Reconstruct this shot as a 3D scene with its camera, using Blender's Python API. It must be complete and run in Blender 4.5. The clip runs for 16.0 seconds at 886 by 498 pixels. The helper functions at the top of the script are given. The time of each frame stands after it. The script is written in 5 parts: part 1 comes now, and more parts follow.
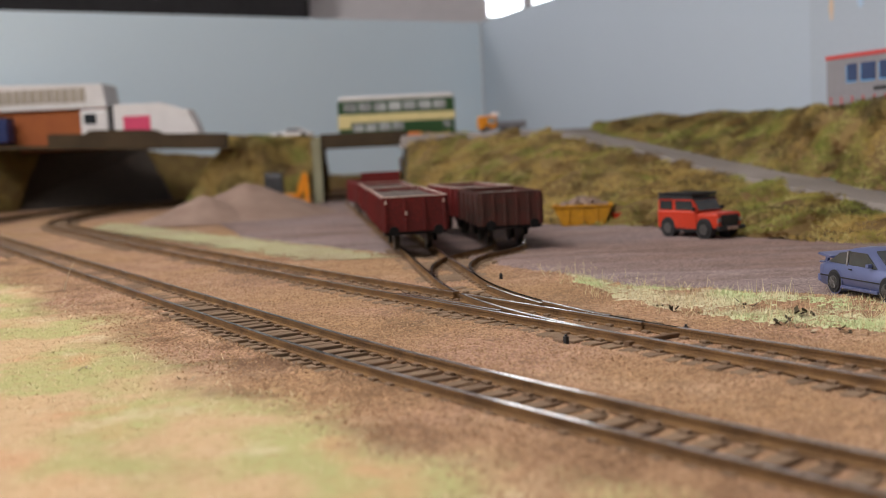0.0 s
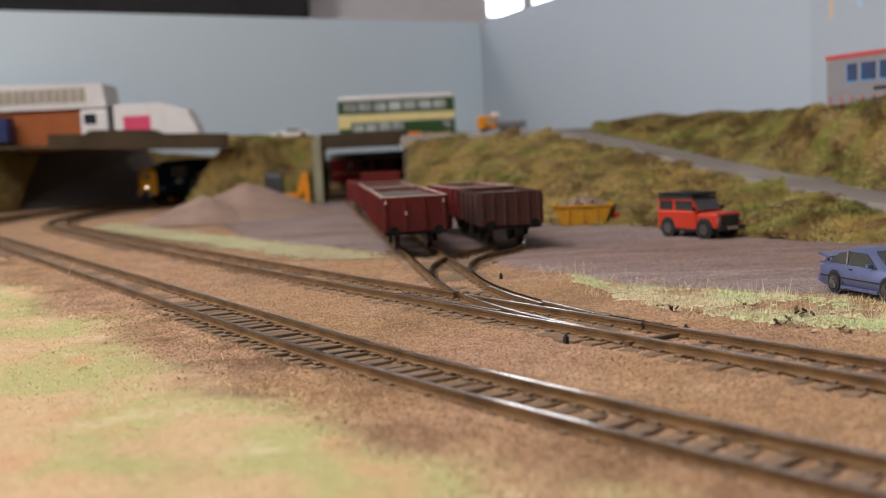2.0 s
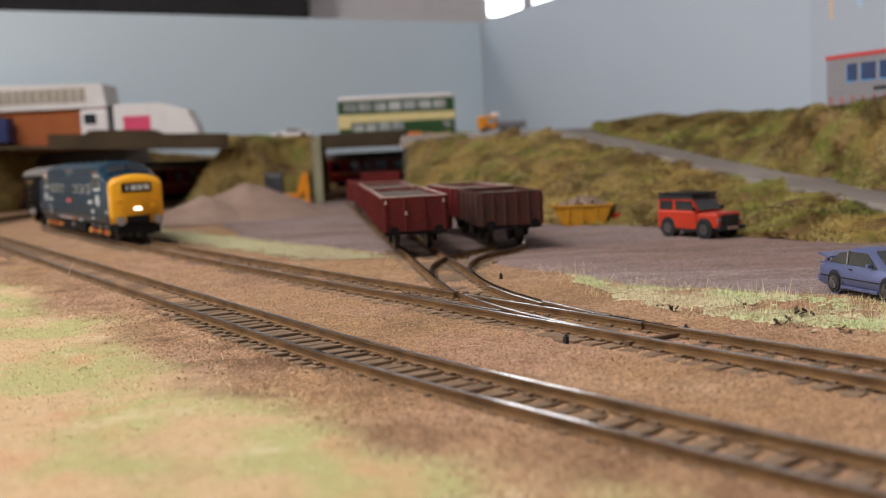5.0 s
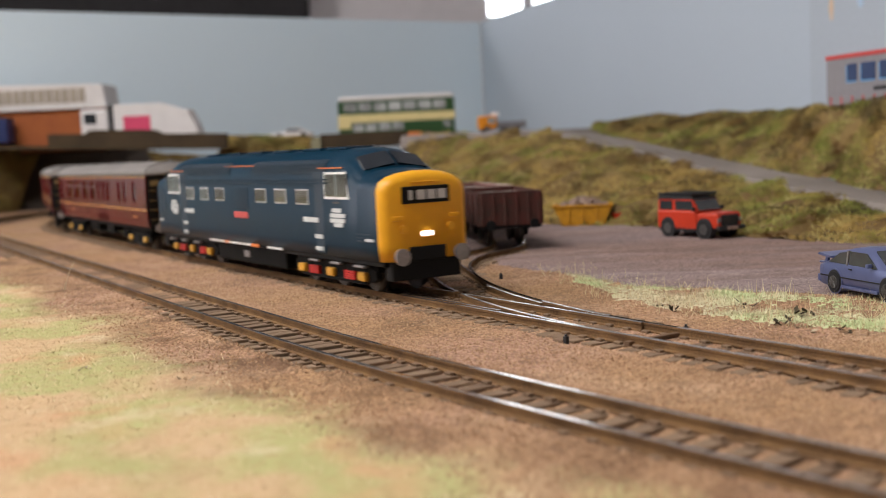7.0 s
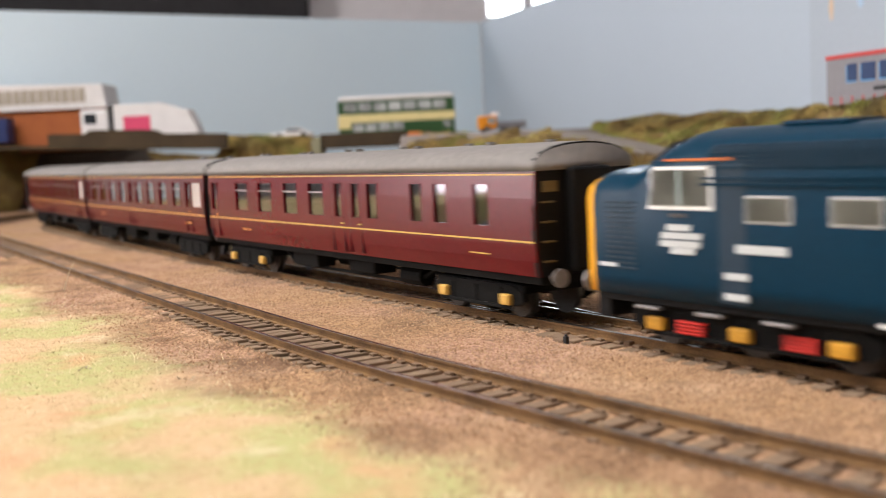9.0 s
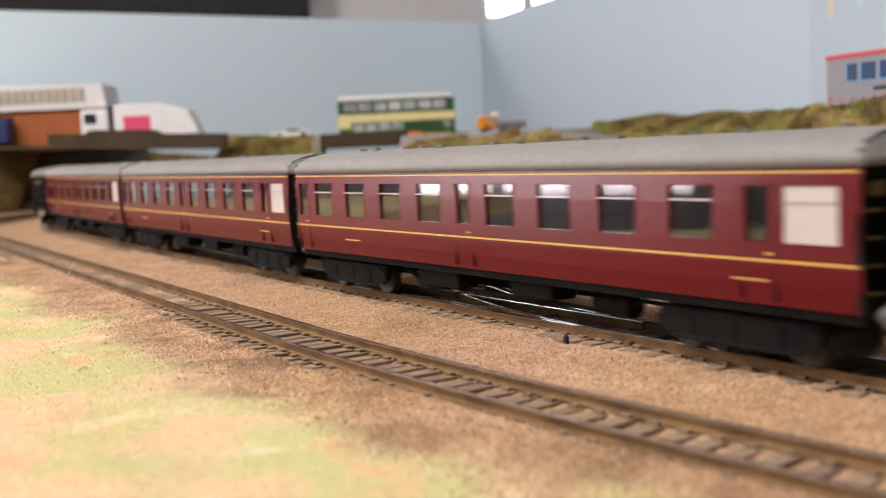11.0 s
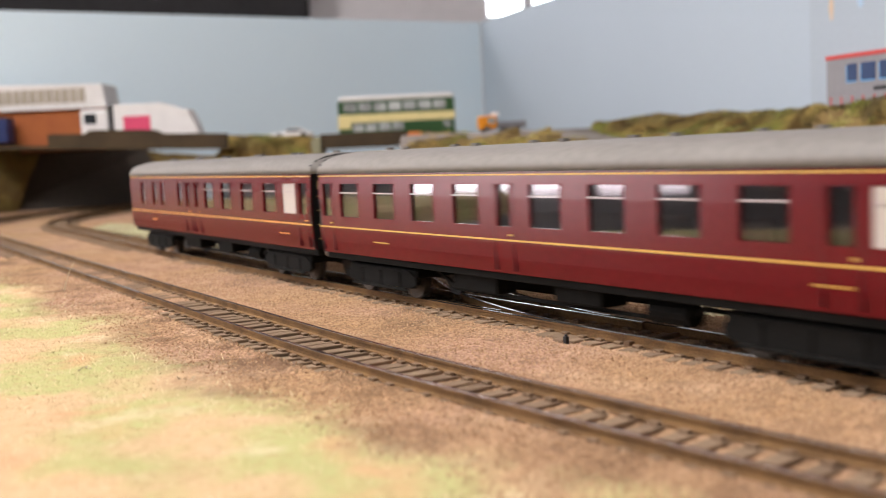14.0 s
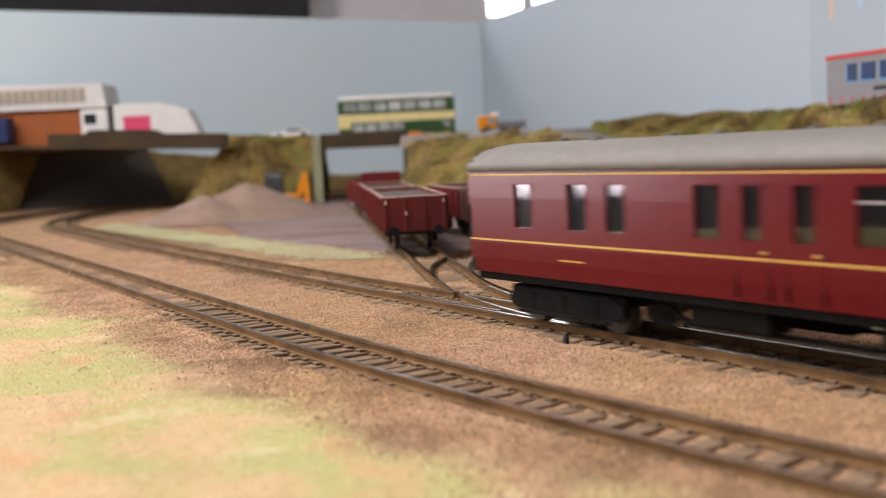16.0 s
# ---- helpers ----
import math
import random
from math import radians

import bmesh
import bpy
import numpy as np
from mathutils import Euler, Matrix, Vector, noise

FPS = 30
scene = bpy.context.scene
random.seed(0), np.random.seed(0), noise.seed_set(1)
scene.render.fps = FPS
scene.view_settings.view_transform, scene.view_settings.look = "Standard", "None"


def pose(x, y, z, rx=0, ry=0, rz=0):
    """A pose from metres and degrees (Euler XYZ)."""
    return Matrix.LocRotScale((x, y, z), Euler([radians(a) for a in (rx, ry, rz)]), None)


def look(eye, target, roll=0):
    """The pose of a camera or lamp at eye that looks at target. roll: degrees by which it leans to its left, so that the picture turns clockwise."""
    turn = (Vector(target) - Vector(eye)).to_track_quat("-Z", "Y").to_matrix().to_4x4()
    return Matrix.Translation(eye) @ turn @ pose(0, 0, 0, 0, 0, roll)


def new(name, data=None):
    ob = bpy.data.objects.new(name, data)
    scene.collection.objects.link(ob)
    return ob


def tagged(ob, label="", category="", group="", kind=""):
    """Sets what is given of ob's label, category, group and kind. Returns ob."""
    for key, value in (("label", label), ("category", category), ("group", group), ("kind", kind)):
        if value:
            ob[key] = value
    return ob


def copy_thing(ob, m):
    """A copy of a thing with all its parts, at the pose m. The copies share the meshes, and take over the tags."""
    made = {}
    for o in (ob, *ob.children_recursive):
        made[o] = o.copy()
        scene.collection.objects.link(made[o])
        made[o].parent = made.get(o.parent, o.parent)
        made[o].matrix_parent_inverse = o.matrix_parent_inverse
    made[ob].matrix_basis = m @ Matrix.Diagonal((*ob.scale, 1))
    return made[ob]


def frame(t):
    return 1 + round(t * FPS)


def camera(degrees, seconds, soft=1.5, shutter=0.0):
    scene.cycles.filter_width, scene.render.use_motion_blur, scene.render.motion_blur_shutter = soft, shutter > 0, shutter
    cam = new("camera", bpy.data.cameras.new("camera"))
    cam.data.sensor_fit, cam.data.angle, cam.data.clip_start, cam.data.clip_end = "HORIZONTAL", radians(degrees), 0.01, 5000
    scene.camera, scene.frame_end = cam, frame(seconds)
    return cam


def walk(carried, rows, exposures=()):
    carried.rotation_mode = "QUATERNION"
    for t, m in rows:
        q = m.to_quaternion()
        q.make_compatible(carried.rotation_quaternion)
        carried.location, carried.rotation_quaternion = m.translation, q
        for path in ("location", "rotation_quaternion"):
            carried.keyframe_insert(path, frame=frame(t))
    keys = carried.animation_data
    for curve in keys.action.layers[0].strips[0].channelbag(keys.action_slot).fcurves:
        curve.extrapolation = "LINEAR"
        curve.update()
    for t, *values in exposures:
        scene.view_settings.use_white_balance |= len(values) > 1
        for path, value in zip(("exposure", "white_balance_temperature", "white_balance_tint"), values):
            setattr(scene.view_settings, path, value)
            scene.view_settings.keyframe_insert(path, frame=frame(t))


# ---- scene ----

U = 0.001                                   # everything below is written in millimetres


def at(x, y, z=0, rz=0, rx=0, ry=0):
    return pose(x * U, y * U, z * U, rx, ry, rz)


# ---- camera ----
cam = camera(44.85, 16.0, soft=0.65, shutter=0.5)
cam.data.dof.use_dof = True
cam.data.dof.focus_distance = 0.335
cam.data.dof.aperture_fstop = 17.0
VIEW = at(0, 0, 50.57) @ pose(0, 0, 0, 90 - 5.317) @ pose(0, 0, 0, 0, 0, -2.693)
walk(cam, [(0.0, VIEW), (16.0, VIEW)],
     exposures=[(0.0, -0.12), (6.3, -0.1), (7.2, 0.0), (8.2, 0.22), (9.2, 0.4), (14.0, 0.42), (15.5, 0.42), (16.0, 0.24)])

# ---- world and lights ----
world = bpy.data.worlds.new("world")
scene.world = world
world.use_nodes = True
wn = world.node_tree
sky = wn.nodes.new("ShaderNodeTexSky")
sky.sky_type, sky.sun_disc = "NISHITA", False
sky.sun_elevation, sky.sun_rotation = radians(40), radians(300)
wn.nodes["Background"].inputs["Strength"].default_value = 0.12
wn.links.new(sky.outputs["Color"], wn.nodes["Background"].inputs["Color"])


def area(name, m, w, h, power, color):
    lamp = bpy.data.lights.new(name, "AREA")
    lamp.shape, lamp.size, lamp.size_y = "RECTANGLE", w * U, h * U
    lamp.energy, lamp.color = power, color
    ob = new(name, lamp)
    ob.matrix_world = m
    return ob


V = lambda x, y, z: Vector((x * U, y * U, z * U))
area("side_window_light", look(V(-2950, 1500, 1600), V(60, 1500, 100)), 900, 500, 9, (1.0, 0.97, 0.93))
area("side_window_sky", look(V(-3120, 1450, 790), V(0, 1700, 400)), 1000, 1800, 17, (1.0, 0.97, 0.96))
# Fill lamp added left of the camera to lift the foreground; no window stands there.
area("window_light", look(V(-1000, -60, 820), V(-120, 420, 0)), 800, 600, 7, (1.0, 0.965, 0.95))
# Unseen overhead fill added to brighten the near ground; it has no fitting.
area("overhead_fill_light", look(V(-480, 120, 1080), V(-200, 420, 0)), 1000, 260, 15.0, (1.0, 0.955, 0.945))


# ---- materials ----
def mat(name, col, rough=0.7, metal=0.0, var=0.15, scale=300.0, bump=0.2, fine=4.0, col2=None, island=0.0, objrand=0.0, spec=0.4,
        dist=0.0004, glow=0.0):
    m = bpy.data.materials.new(name)
    m.use_nodes = True
    n, l = m.node_tree.nodes, m.node_tree.links
    b = n["Principled BSDF"]
    b.inputs["Roughness"].default_value = rough
    b.inputs["Metallic"].default_value = metal
    b.inputs["Specular IOR Level"].default_value = spec
    tc = n.new("ShaderNodeTexCoord")
    big, small = n.new("ShaderNodeTexNoise"), n.new("ShaderNodeTexNoise")
    big.inputs["Scale"].default_value, big.inputs["Detail"].default_value = scale / 5, 4
    small.inputs["Scale"].default_value, small.inputs["Detail"].default_value = scale * fine, 3
    for t in (big, small):
        l.new(tc.outputs["Object"], t.inputs["Vector"])
    mix = n.new("ShaderNodeMix")
    mix.data_type = "RGBA"
    c2 = col2 or tuple(c * (1 - 2.2 * var) for c in col)
    c1 = tuple(min(1, c * (1 + var)) for c in col) if not col2 else col
    mix.inputs["A"].default_value, mix.inputs["B"].default_value = (*c1, 1), (*c2, 1)
    ramp = n.new("ShaderNodeMapRange")
    ramp.inputs["From Min"].default_value, ramp.inputs["From Max"].default_value = 0.35, 0.65
    add = n.new("ShaderNodeMath")
    add.operation = "MULTIPLY_ADD"
    add.inputs[1].default_value = 0.45
    half = n.new("ShaderNodeMath")
    half.operation = "MULTIPLY"
    half.inputs[1].default_value = 0.55
    l.new(small.outputs["Fac"], add.inputs[0])
    l.new(big.outputs["Fac"], half.inputs[0])
    l.new(half.outputs[0], add.inputs[2])
    l.new(add.outputs[0], ramp.inputs["Value"])
    fac = ramp.outputs["Result"]
    for on, node, out in ((island, "ShaderNodeNewGeometry", "Random Per Island"), (objrand, "ShaderNodeObjectInfo", "Random")):
        if on:
            g, a, s = n.new(node), n.new("ShaderNodeMath"), n.new("ShaderNodeMath")
            a.operation, a.inputs[1].default_value = "MULTIPLY", on
            s.operation, s.inputs[1].default_value = "MULTIPLY", 1 - on
            l.new(g.outputs[out], a.inputs[0])
            l.new(fac, s.inputs[0])
            t = n.new("ShaderNodeMath")
            l.new(a.outputs[0], t.inputs[0])
            l.new(s.outputs[0], t.inputs[1])
            fac = t.outputs[0]
    l.new(fac, mix.inputs["Factor"])
    l.new(mix.outputs["Result"], b.inputs["Base Color"])
    if glow:
        l.new(mix.outputs["Result"], b.inputs["Emission Color"])
        b.inputs["Emission Strength"].default_value = glow
    if bump:
        bp = n.new("ShaderNodeBump")
        bp.inputs["Strength"].default_value, bp.inputs["Distance"].default_value = bump, dist
        l.new(add.outputs[0], bp.inputs["Height"])
        l.new(bp.outputs["Normal"], b.inputs["Normal"])
    return m


def scatter_mat(name, green, straw, brown):
    """Flock in soft patches of three colours."""
    m = bpy.data.materials.new(name)
    m.use_nodes = True
    n, l = m.node_tree.nodes, m.node_tree.links
    b = n["Principled BSDF"]
    b.inputs["Roughness"].default_value = 0.95
    b.inputs["Specular IOR Level"].default_value = 0.1
    tc, nz = n.new("ShaderNodeTexCoord"), []
    for sc, det in ((22, 5), (34, 5), (900, 3)):
        t = n.new("ShaderNodeTexNoise")
        t.inputs["Scale"].default_value, t.inputs["Detail"].default_value = sc, det
        l.new(tc.outputs["Object"], t.inputs["Vector"])
        nz.append(t)
    col = None
    for t, a, lo, hi in ((nz[0], green, 0.43, 0.57), (nz[1], brown, 0.49, 0.63)):
        r, mx = n.new("ShaderNodeMapRange"), n.new("ShaderNodeMix")
        r.inputs["From Min"].default_value, r.inputs["From Max"].default_value = lo, hi
        mx.data_type = "RGBA"
        mx.inputs["A"].default_value, mx.inputs["B"].default_value = (*straw, 1), (*a, 1)
        l.new(t.outputs["Fac"], r.inputs["Value"])
        l.new(r.outputs["Result"], mx.inputs["Factor"])
        if col:
            l.new(col, mx.inputs["A"])
        col = mx.outputs["Result"]
    sp = n.new("ShaderNodeMix")
    sp.data_type, sp.blend_type = "RGBA", "OVERLAY"
    sp.inputs["Factor"].default_value = 0.22
    l.new(col, sp.inputs["A"])
    l.new(nz[2].outputs["Fac"], sp.inputs["B"])
    l.new(sp.outputs["Result"], b.inputs["Base Color"])
    bp = n.new("ShaderNodeBump")
    bp.inputs["Strength"].default_value, bp.inputs["Distance"].default_value = 0.8, 0.0008
    l.new(nz[2].outputs["Fac"], bp.inputs["Height"])
    l.new(bp.outputs["Normal"], b.inputs["Normal"])
    return m


def soil_mat(name, base, red, dark, pale, stretch=(1, 1, 1), patch=16, grain=1500, bump=0.7):
    """Soil in soft blotches of three colours, with single grains told apart."""
    m = bpy.data.materials.new(name)
    m.use_nodes = True
    n, l = m.node_tree.nodes, m.node_tree.links
    b = n["Principled BSDF"]
    b.inputs["Roughness"].default_value = 0.93
    b.inputs["Specular IOR Level"].default_value = 0.15
    tc, mp = n.new("ShaderNodeTexCoord"), n.new("ShaderNodeMapping")
    mp.inputs["Scale"].default_value = stretch
    l.new(tc.outputs["Object"], mp.inputs["Vector"])
    col = None
    for k, (c, sc, lo, hi, amount) in enumerate(((red, patch, 0.42, 0.62, 0.8), (dark, patch * 1.7, 0.54, 0.74, 0.75), (pale, patch * 3.1, 0.52, 0.72, 0.5), (dark, patch * 9, 0.5, 0.72, 0.45))):
        t, r, mx = n.new("ShaderNodeTexNoise"), n.new("ShaderNodeMapRange"), n.new("ShaderNodeMix")
        t.noise_dimensions = "4D"
        t.inputs["W"].default_value = 3.7 * k
        t.inputs["Scale"].default_value, t.inputs["Detail"].default_value = sc, 5
        r.inputs["From Min"].default_value, r.inputs["From Max"].default_value, r.inputs["To Max"].default_value = lo, hi, amount
        mx.data_type = "RGBA"
        mx.inputs["A"].default_value, mx.inputs["B"].default_value = (*base, 1), (*c, 1)
        l.new(mp.outputs["Vector"], t.inputs["Vector"])
        l.new(t.outputs["Fac"], r.inputs["Value"])
        l.new(r.outputs["Result"], mx.inputs["Factor"])
        if col:
            l.new(col, mx.inputs["A"])
        col = mx.outputs["Result"]
    vo, hv, br = n.new("ShaderNodeTexVoronoi"), n.new("ShaderNodeSeparateColor"), n.new("ShaderNodeMapRange")
    vo.inputs["Scale"].default_value = grain
    l.new(tc.outputs["Object"], vo.inputs["Vector"])
    l.new(vo.outputs["Color"], hv.inputs["Color"])
    br.inputs["To Min"].default_value, br.inputs["To Max"].default_value = 0.62, 1.38
    l.new(hv.outputs["Red"], br.inputs["Value"])
    sc = n.new("ShaderNodeVectorMath")
    sc.operation = "SCALE"
    l.new(col, sc.inputs[0])
    l.new(br.outputs["Result"], sc.inputs["Scale"])
    l.new(sc.outputs["Vector"], b.inputs["Base Color"])
    bp = n.new("ShaderNodeBump")
    bp.inputs["Strength"].default_value, bp.inputs["Distance"].default_value = bump, 0.0005
    bp.invert = True
    l.new(vo.outputs["Distance"], bp.inputs["Height"])
    l.new(bp.outputs["Normal"], b.inputs["Normal"])
    return m


def glass(name, col=(0.8, 0.85, 0.85), rough=0.03, shine=1.0):
    m = bpy.data.materials.new(name)
    m.use_nodes = True
    n, l = m.node_tree.nodes, m.node_tree.links
    tr, gl, mx, fr = n.new("ShaderNodeBsdfTransparent"), n.new("ShaderNodeBsdfGlossy"), n.new("ShaderNodeMixShader"), n.new("ShaderNodeLayerWeight")
    pw, ad = n.new("ShaderNodeMath"), n.new("ShaderNodeMath")
    pw.operation, pw.inputs[1].default_value = "POWER", 2.2
    ad.operation, ad.inputs[1].default_value, ad.inputs[2].default_value = "MULTIPLY_ADD", 0.75 * shine, 0.06 * shine
    tr.inputs["Color"].default_value = (*col, 1)
    gl.inputs["Roughness"].default_value = rough
    l.new(fr.outputs["Facing"], pw.inputs[0])
    l.new(pw.outputs[0], ad.inputs[0])
    l.new(ad.outputs[0], mx.inputs[0])
    l.new(tr.outputs[0], mx.inputs[1])
    l.new(gl.outputs[0], mx.inputs[2])
    l.new(mx.outputs[0], n["Material Output"].inputs["Surface"])
    return m


def over_scatter(m):
    """The soil fades into straw, green and peach scatter beyond the foreground's ragged edge, with a darker burnt strip along it."""
    n, l = m.node_tree.nodes, m.node_tree.links
    b = n["Principled BSDF"]
    soil = b.inputs["Base Color"].links[0].from_socket
    tc, sep = n.new("ShaderNodeTexCoord"), n.new("ShaderNodeSeparateXYZ")
    l.new(tc.outputs["Object"], sep.inputs[0])

    def math_(op, a, c):
        k = n.new("ShaderNodeMath")
        k.operation = op
        for i, v in enumerate((a, c)):
            if isinstance(v, (int, float)):
                k.inputs[i].default_value = v
            else:
                l.new(v, k.inputs[i])
        return k.outputs[0]

    def nz(scale, w, detail=5):
        t = n.new("ShaderNodeTexNoise")
        t.noise_dimensions = "4D"
        t.inputs["W"].default_value, t.inputs["Scale"].default_value, t.inputs["Detail"].default_value = w, scale, detail
        l.new(tc.outputs["Object"], t.inputs["Vector"])
        return t.outputs["Fac"]

    def span(v, lo, hi, top=1.0):
        r = n.new("ShaderNodeMapRange")
        r.interpolation_type = "SMOOTHSTEP"
        r.inputs["From Min"].default_value, r.inputs["From Max"].default_value, r.inputs["To Max"].default_value = lo, hi, top
        l.new(v, r.inputs["Value"])
        return r.outputs["Result"]

    def blend(fac, a, c):
        x = n.new("ShaderNodeMix")
        x.data_type = "RGBA"
        l.new(fac, x.inputs["Factor"])
        for key, v in (("A", a), ("B", c)):
            if isinstance(v, tuple):
                x.inputs[key].default_value = (*v, 1)
            else:
                l.new(v, x.inputs[key])
        return x.outputs["Result"]
    # distance past the edge, which runs from (-0.235, 0.540) to (-0.010, 0.177)
    u = math_("ADD", math_("MULTIPLY", sep.outputs["X"], 0.85), math_("MULTIPLY", sep.outputs["Y"], 0.527))
    u = math_("SUBTRACT", u, 0.0848 - 0.004)
    near = math_("MAXIMUM", math_("SUBTRACT", 0.245, sep.outputs["Y"]), 0.0)
    u = math_("SUBTRACT", u, math_("MULTIPLY", near, 0.14))
    u = math_("ADD", u, math_("MULTIPLY", math_("SUBTRACT", nz(18, 2.0), 0.5), 0.07))
    u = math_("ADD", u, math_("MULTIPLY", math_("SUBTRACT", nz(140, 5.0, 3), 0.5), 0.022))
    scatter = blend(span(nz(26, 11.0), 0.42, 0.56, 0.95), (0.63, 0.45, 0.265), (0.475, 0.465, 0.205))
    scatter = blend(span(nz(34, 7.5), 0.53, 0.68, 0.8), scatter, (0.64, 0.37, 0.215))
    scatter = blend(span(nz(60, 21.0), 0.54, 0.72, 0.7), scatter, (0.68, 0.58, 0.37))
    scatter = blend(span(nz(420, 3.0, 4), 0.45, 0.75, 0.6), scatter, (0.46, 0.31, 0.165))
    burnt = math_("MULTIPLY", math_("MULTIPLY", span(u, 0.055, 0.022), span(nz(45, 9.0), 0.46, 0.62)), 0.75)
    out = blend(burnt, soil, (0.125, 0.068, 0.036))
    l.new(blend(span(u, 0.022, -0.008), out, scatter), b.inputs["Base Color"])
    return m


M = {}
M["earth"] = soil_mat("ballast_earth", (0.375, 0.228, 0.122), (0.40, 0.24, 0.165), (0.14, 0.083, 0.046), (0.54, 0.375, 0.24))
over_scatter(M["earth"])
M["stone"] = mat("ballast_grains", (0.55, 0.36, 0.215), 0.95, scale=400, bump=0.2, col2=(0.22, 0.115, 0.058), island=0.8)
M["yard"] = soil_mat("packed_yard_dirt", (0.25, 0.19, 0.178), (0.225, 0.145, 0.115), (0.115, 0.08, 0.07), (0.36, 0.29, 0.27), stretch=(0.35, 1.3, 1), patch=13, grain=1300, bump=0.4)
M["rust"] = mat("rail_rust", (0.22, 0.125, 0.055), 0.85, spec=0.12, scale=500, bump=0.3, col2=(0.09, 0.05, 0.025))
M["steel"] = mat("rail_steel", (0.62, 0.60, 0.58), 0.2, 0.95, scale=120, bump=0.05, col2=(0.24, 0.19, 0.15))
M["sleeper"] = mat("dusty_sleeper", (0.285, 0.20, 0.13), 0.9, spec=0.12, scale=500, bump=0.5, col2=(0.15, 0.10, 0.068), objrand=0.4)
M["chair"] = mat("rail_chair", (0.15, 0.085, 0.045), 0.85, scale=700, bump=0.3)
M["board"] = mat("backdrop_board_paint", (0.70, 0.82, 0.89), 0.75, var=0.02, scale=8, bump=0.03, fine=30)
# The same board paint twice more, darkened in colour for the weaker light there.
M["board_right_dimmed"] = mat("darkened_right_paint", (0.45, 0.52, 0.585), 0.75, var=0.02, scale=8, bump=0.03, fine=30)
M["board_front_dimmed"] = mat("darkened_front_paint", (0.41, 0.465, 0.52), 0.75, var=0.03, scale=8, bump=0.03, fine=30)
M["grassy"] = mat("bank_turf", (0.27, 0.19, 0.06), 0.95, scale=130, bump=1.0, fine=5, col2=(0.11, 0.06, 0.022), dist=0.002)
M["tuft"] = scatter_mat("bank_foliage", (0.29, 0.32, 0.075), (0.52, 0.37, 0.125), (0.12, 0.06, 0.02))
M["tuft_dark"] = mat("dark_scrub_foliage", (0.16, 0.13, 0.045), 0.9, scale=90, bump=0, col2=(0.06, 0.035, 0.016), island=0.5)
M["tuft_bright"] = mat("pale_green_foliage", (0.66, 0.58, 0.24), 0.9, scale=90, bump=0, col2=(0.42, 0.36, 0.12), island=0.4)
M["fibre"] = mat("static_grass", (0.56, 0.60, 0.30), 0.85, scale=90, bump=0, col2=(0.64, 0.54, 0.30), island=0.35)
M["tarmac"] = mat("grey_ramp_road", (0.27, 0.235, 0.21), 0.9, scale=80, bump=0.4, fine=10, col2=(0.17, 0.145, 0.125))
M["girder"] = mat("weathered_deck", (0.075, 0.048, 0.022), 0.85, scale=200, bump=0.3, col2=(0.04, 0.026, 0.013))
# Dark concrete, its colour lowered further for the shade under the bridge.
M["concrete_dark"] = mat("dark_shaded_concrete", (0.085, 0.068, 0.055), 0.9, scale=60, bump=0.2, col2=(0.055, 0.045, 0.037))
M["plaster"] = mat("room_plaster", (0.86, 0.84, 0.85), 0.8, var=0.03, scale=5, bump=0.05)
M["room_dark"] = mat("dark_ceiling_board", (0.035, 0.033, 0.035), 0.8, scale=5, bump=0.1)
M["carpet"] = mat("room_floor", (0.25, 0.22, 0.2), 0.9, scale=40, bump=0.3)


# ---- mesh helpers (millimetres in, metres out) ----
def part(name, bm, material, parent=None, label="", smooth=False, kind="", more=()):
    me = bpy.data.meshes.new(name)
    bmesh.ops.scale(bm, vec=(U, U, U), verts=bm.verts)
    bm.to_mesh(me)
    bm.free()
    for k in (material, *more):
        me.materials.append(M[k] if isinstance(k, str) else k)
    if smooth:
        me.polygons.foreach_set("use_smooth", [True] * len(me.polygons))
    ob = new(name, me)
    ob.parent = parent
    return tagged(ob, label, kind=kind)


def raw(name, verts, faces, material, parent=None, kind="", label="", smooth=False):
    me = bpy.data.meshes.new(name)
    me.from_pydata([(x * U, y * U, z * U) for x, y, z in verts], [], faces)
    me.materials.append(M[material])
    if smooth:
        me.polygons.foreach_set("use_smooth", [True] * len(me.polygons))
    ob = new(name, me)
    ob.parent = parent
    return tagged(ob, label, kind=kind)


def thing(name, label, category, m=None, group=""):
    ob = new(name)
    ob.empty_display_size = 0.005
    if m is not None:
        ob.matrix_basis = m
    return tagged(ob, label, category, group)


def box(bm, x0, x1, y0, y1, z0, z1, bevel=0.0, mi=0):
    vs = [bm.verts.new((x, y, z)) for x in (x0, x1) for y in (y0, y1) for z in (z0, z1)]
    fs = [bm.faces.new([vs[i] for i in q]) for q in ((0, 1, 3, 2), (4, 6, 7, 5), (0, 4, 5, 1), (2, 3, 7, 6), (0, 2, 6, 4), (1, 5, 7, 3))]
    for f in fs:
        f.material_index = mi
    if bevel:
        es = list({e for f in fs for e in f.edges})
        bmesh.ops.bevel(bm, geom=es, offset=bevel, segments=2, affect="EDGES", profile=0.5)
    return bm


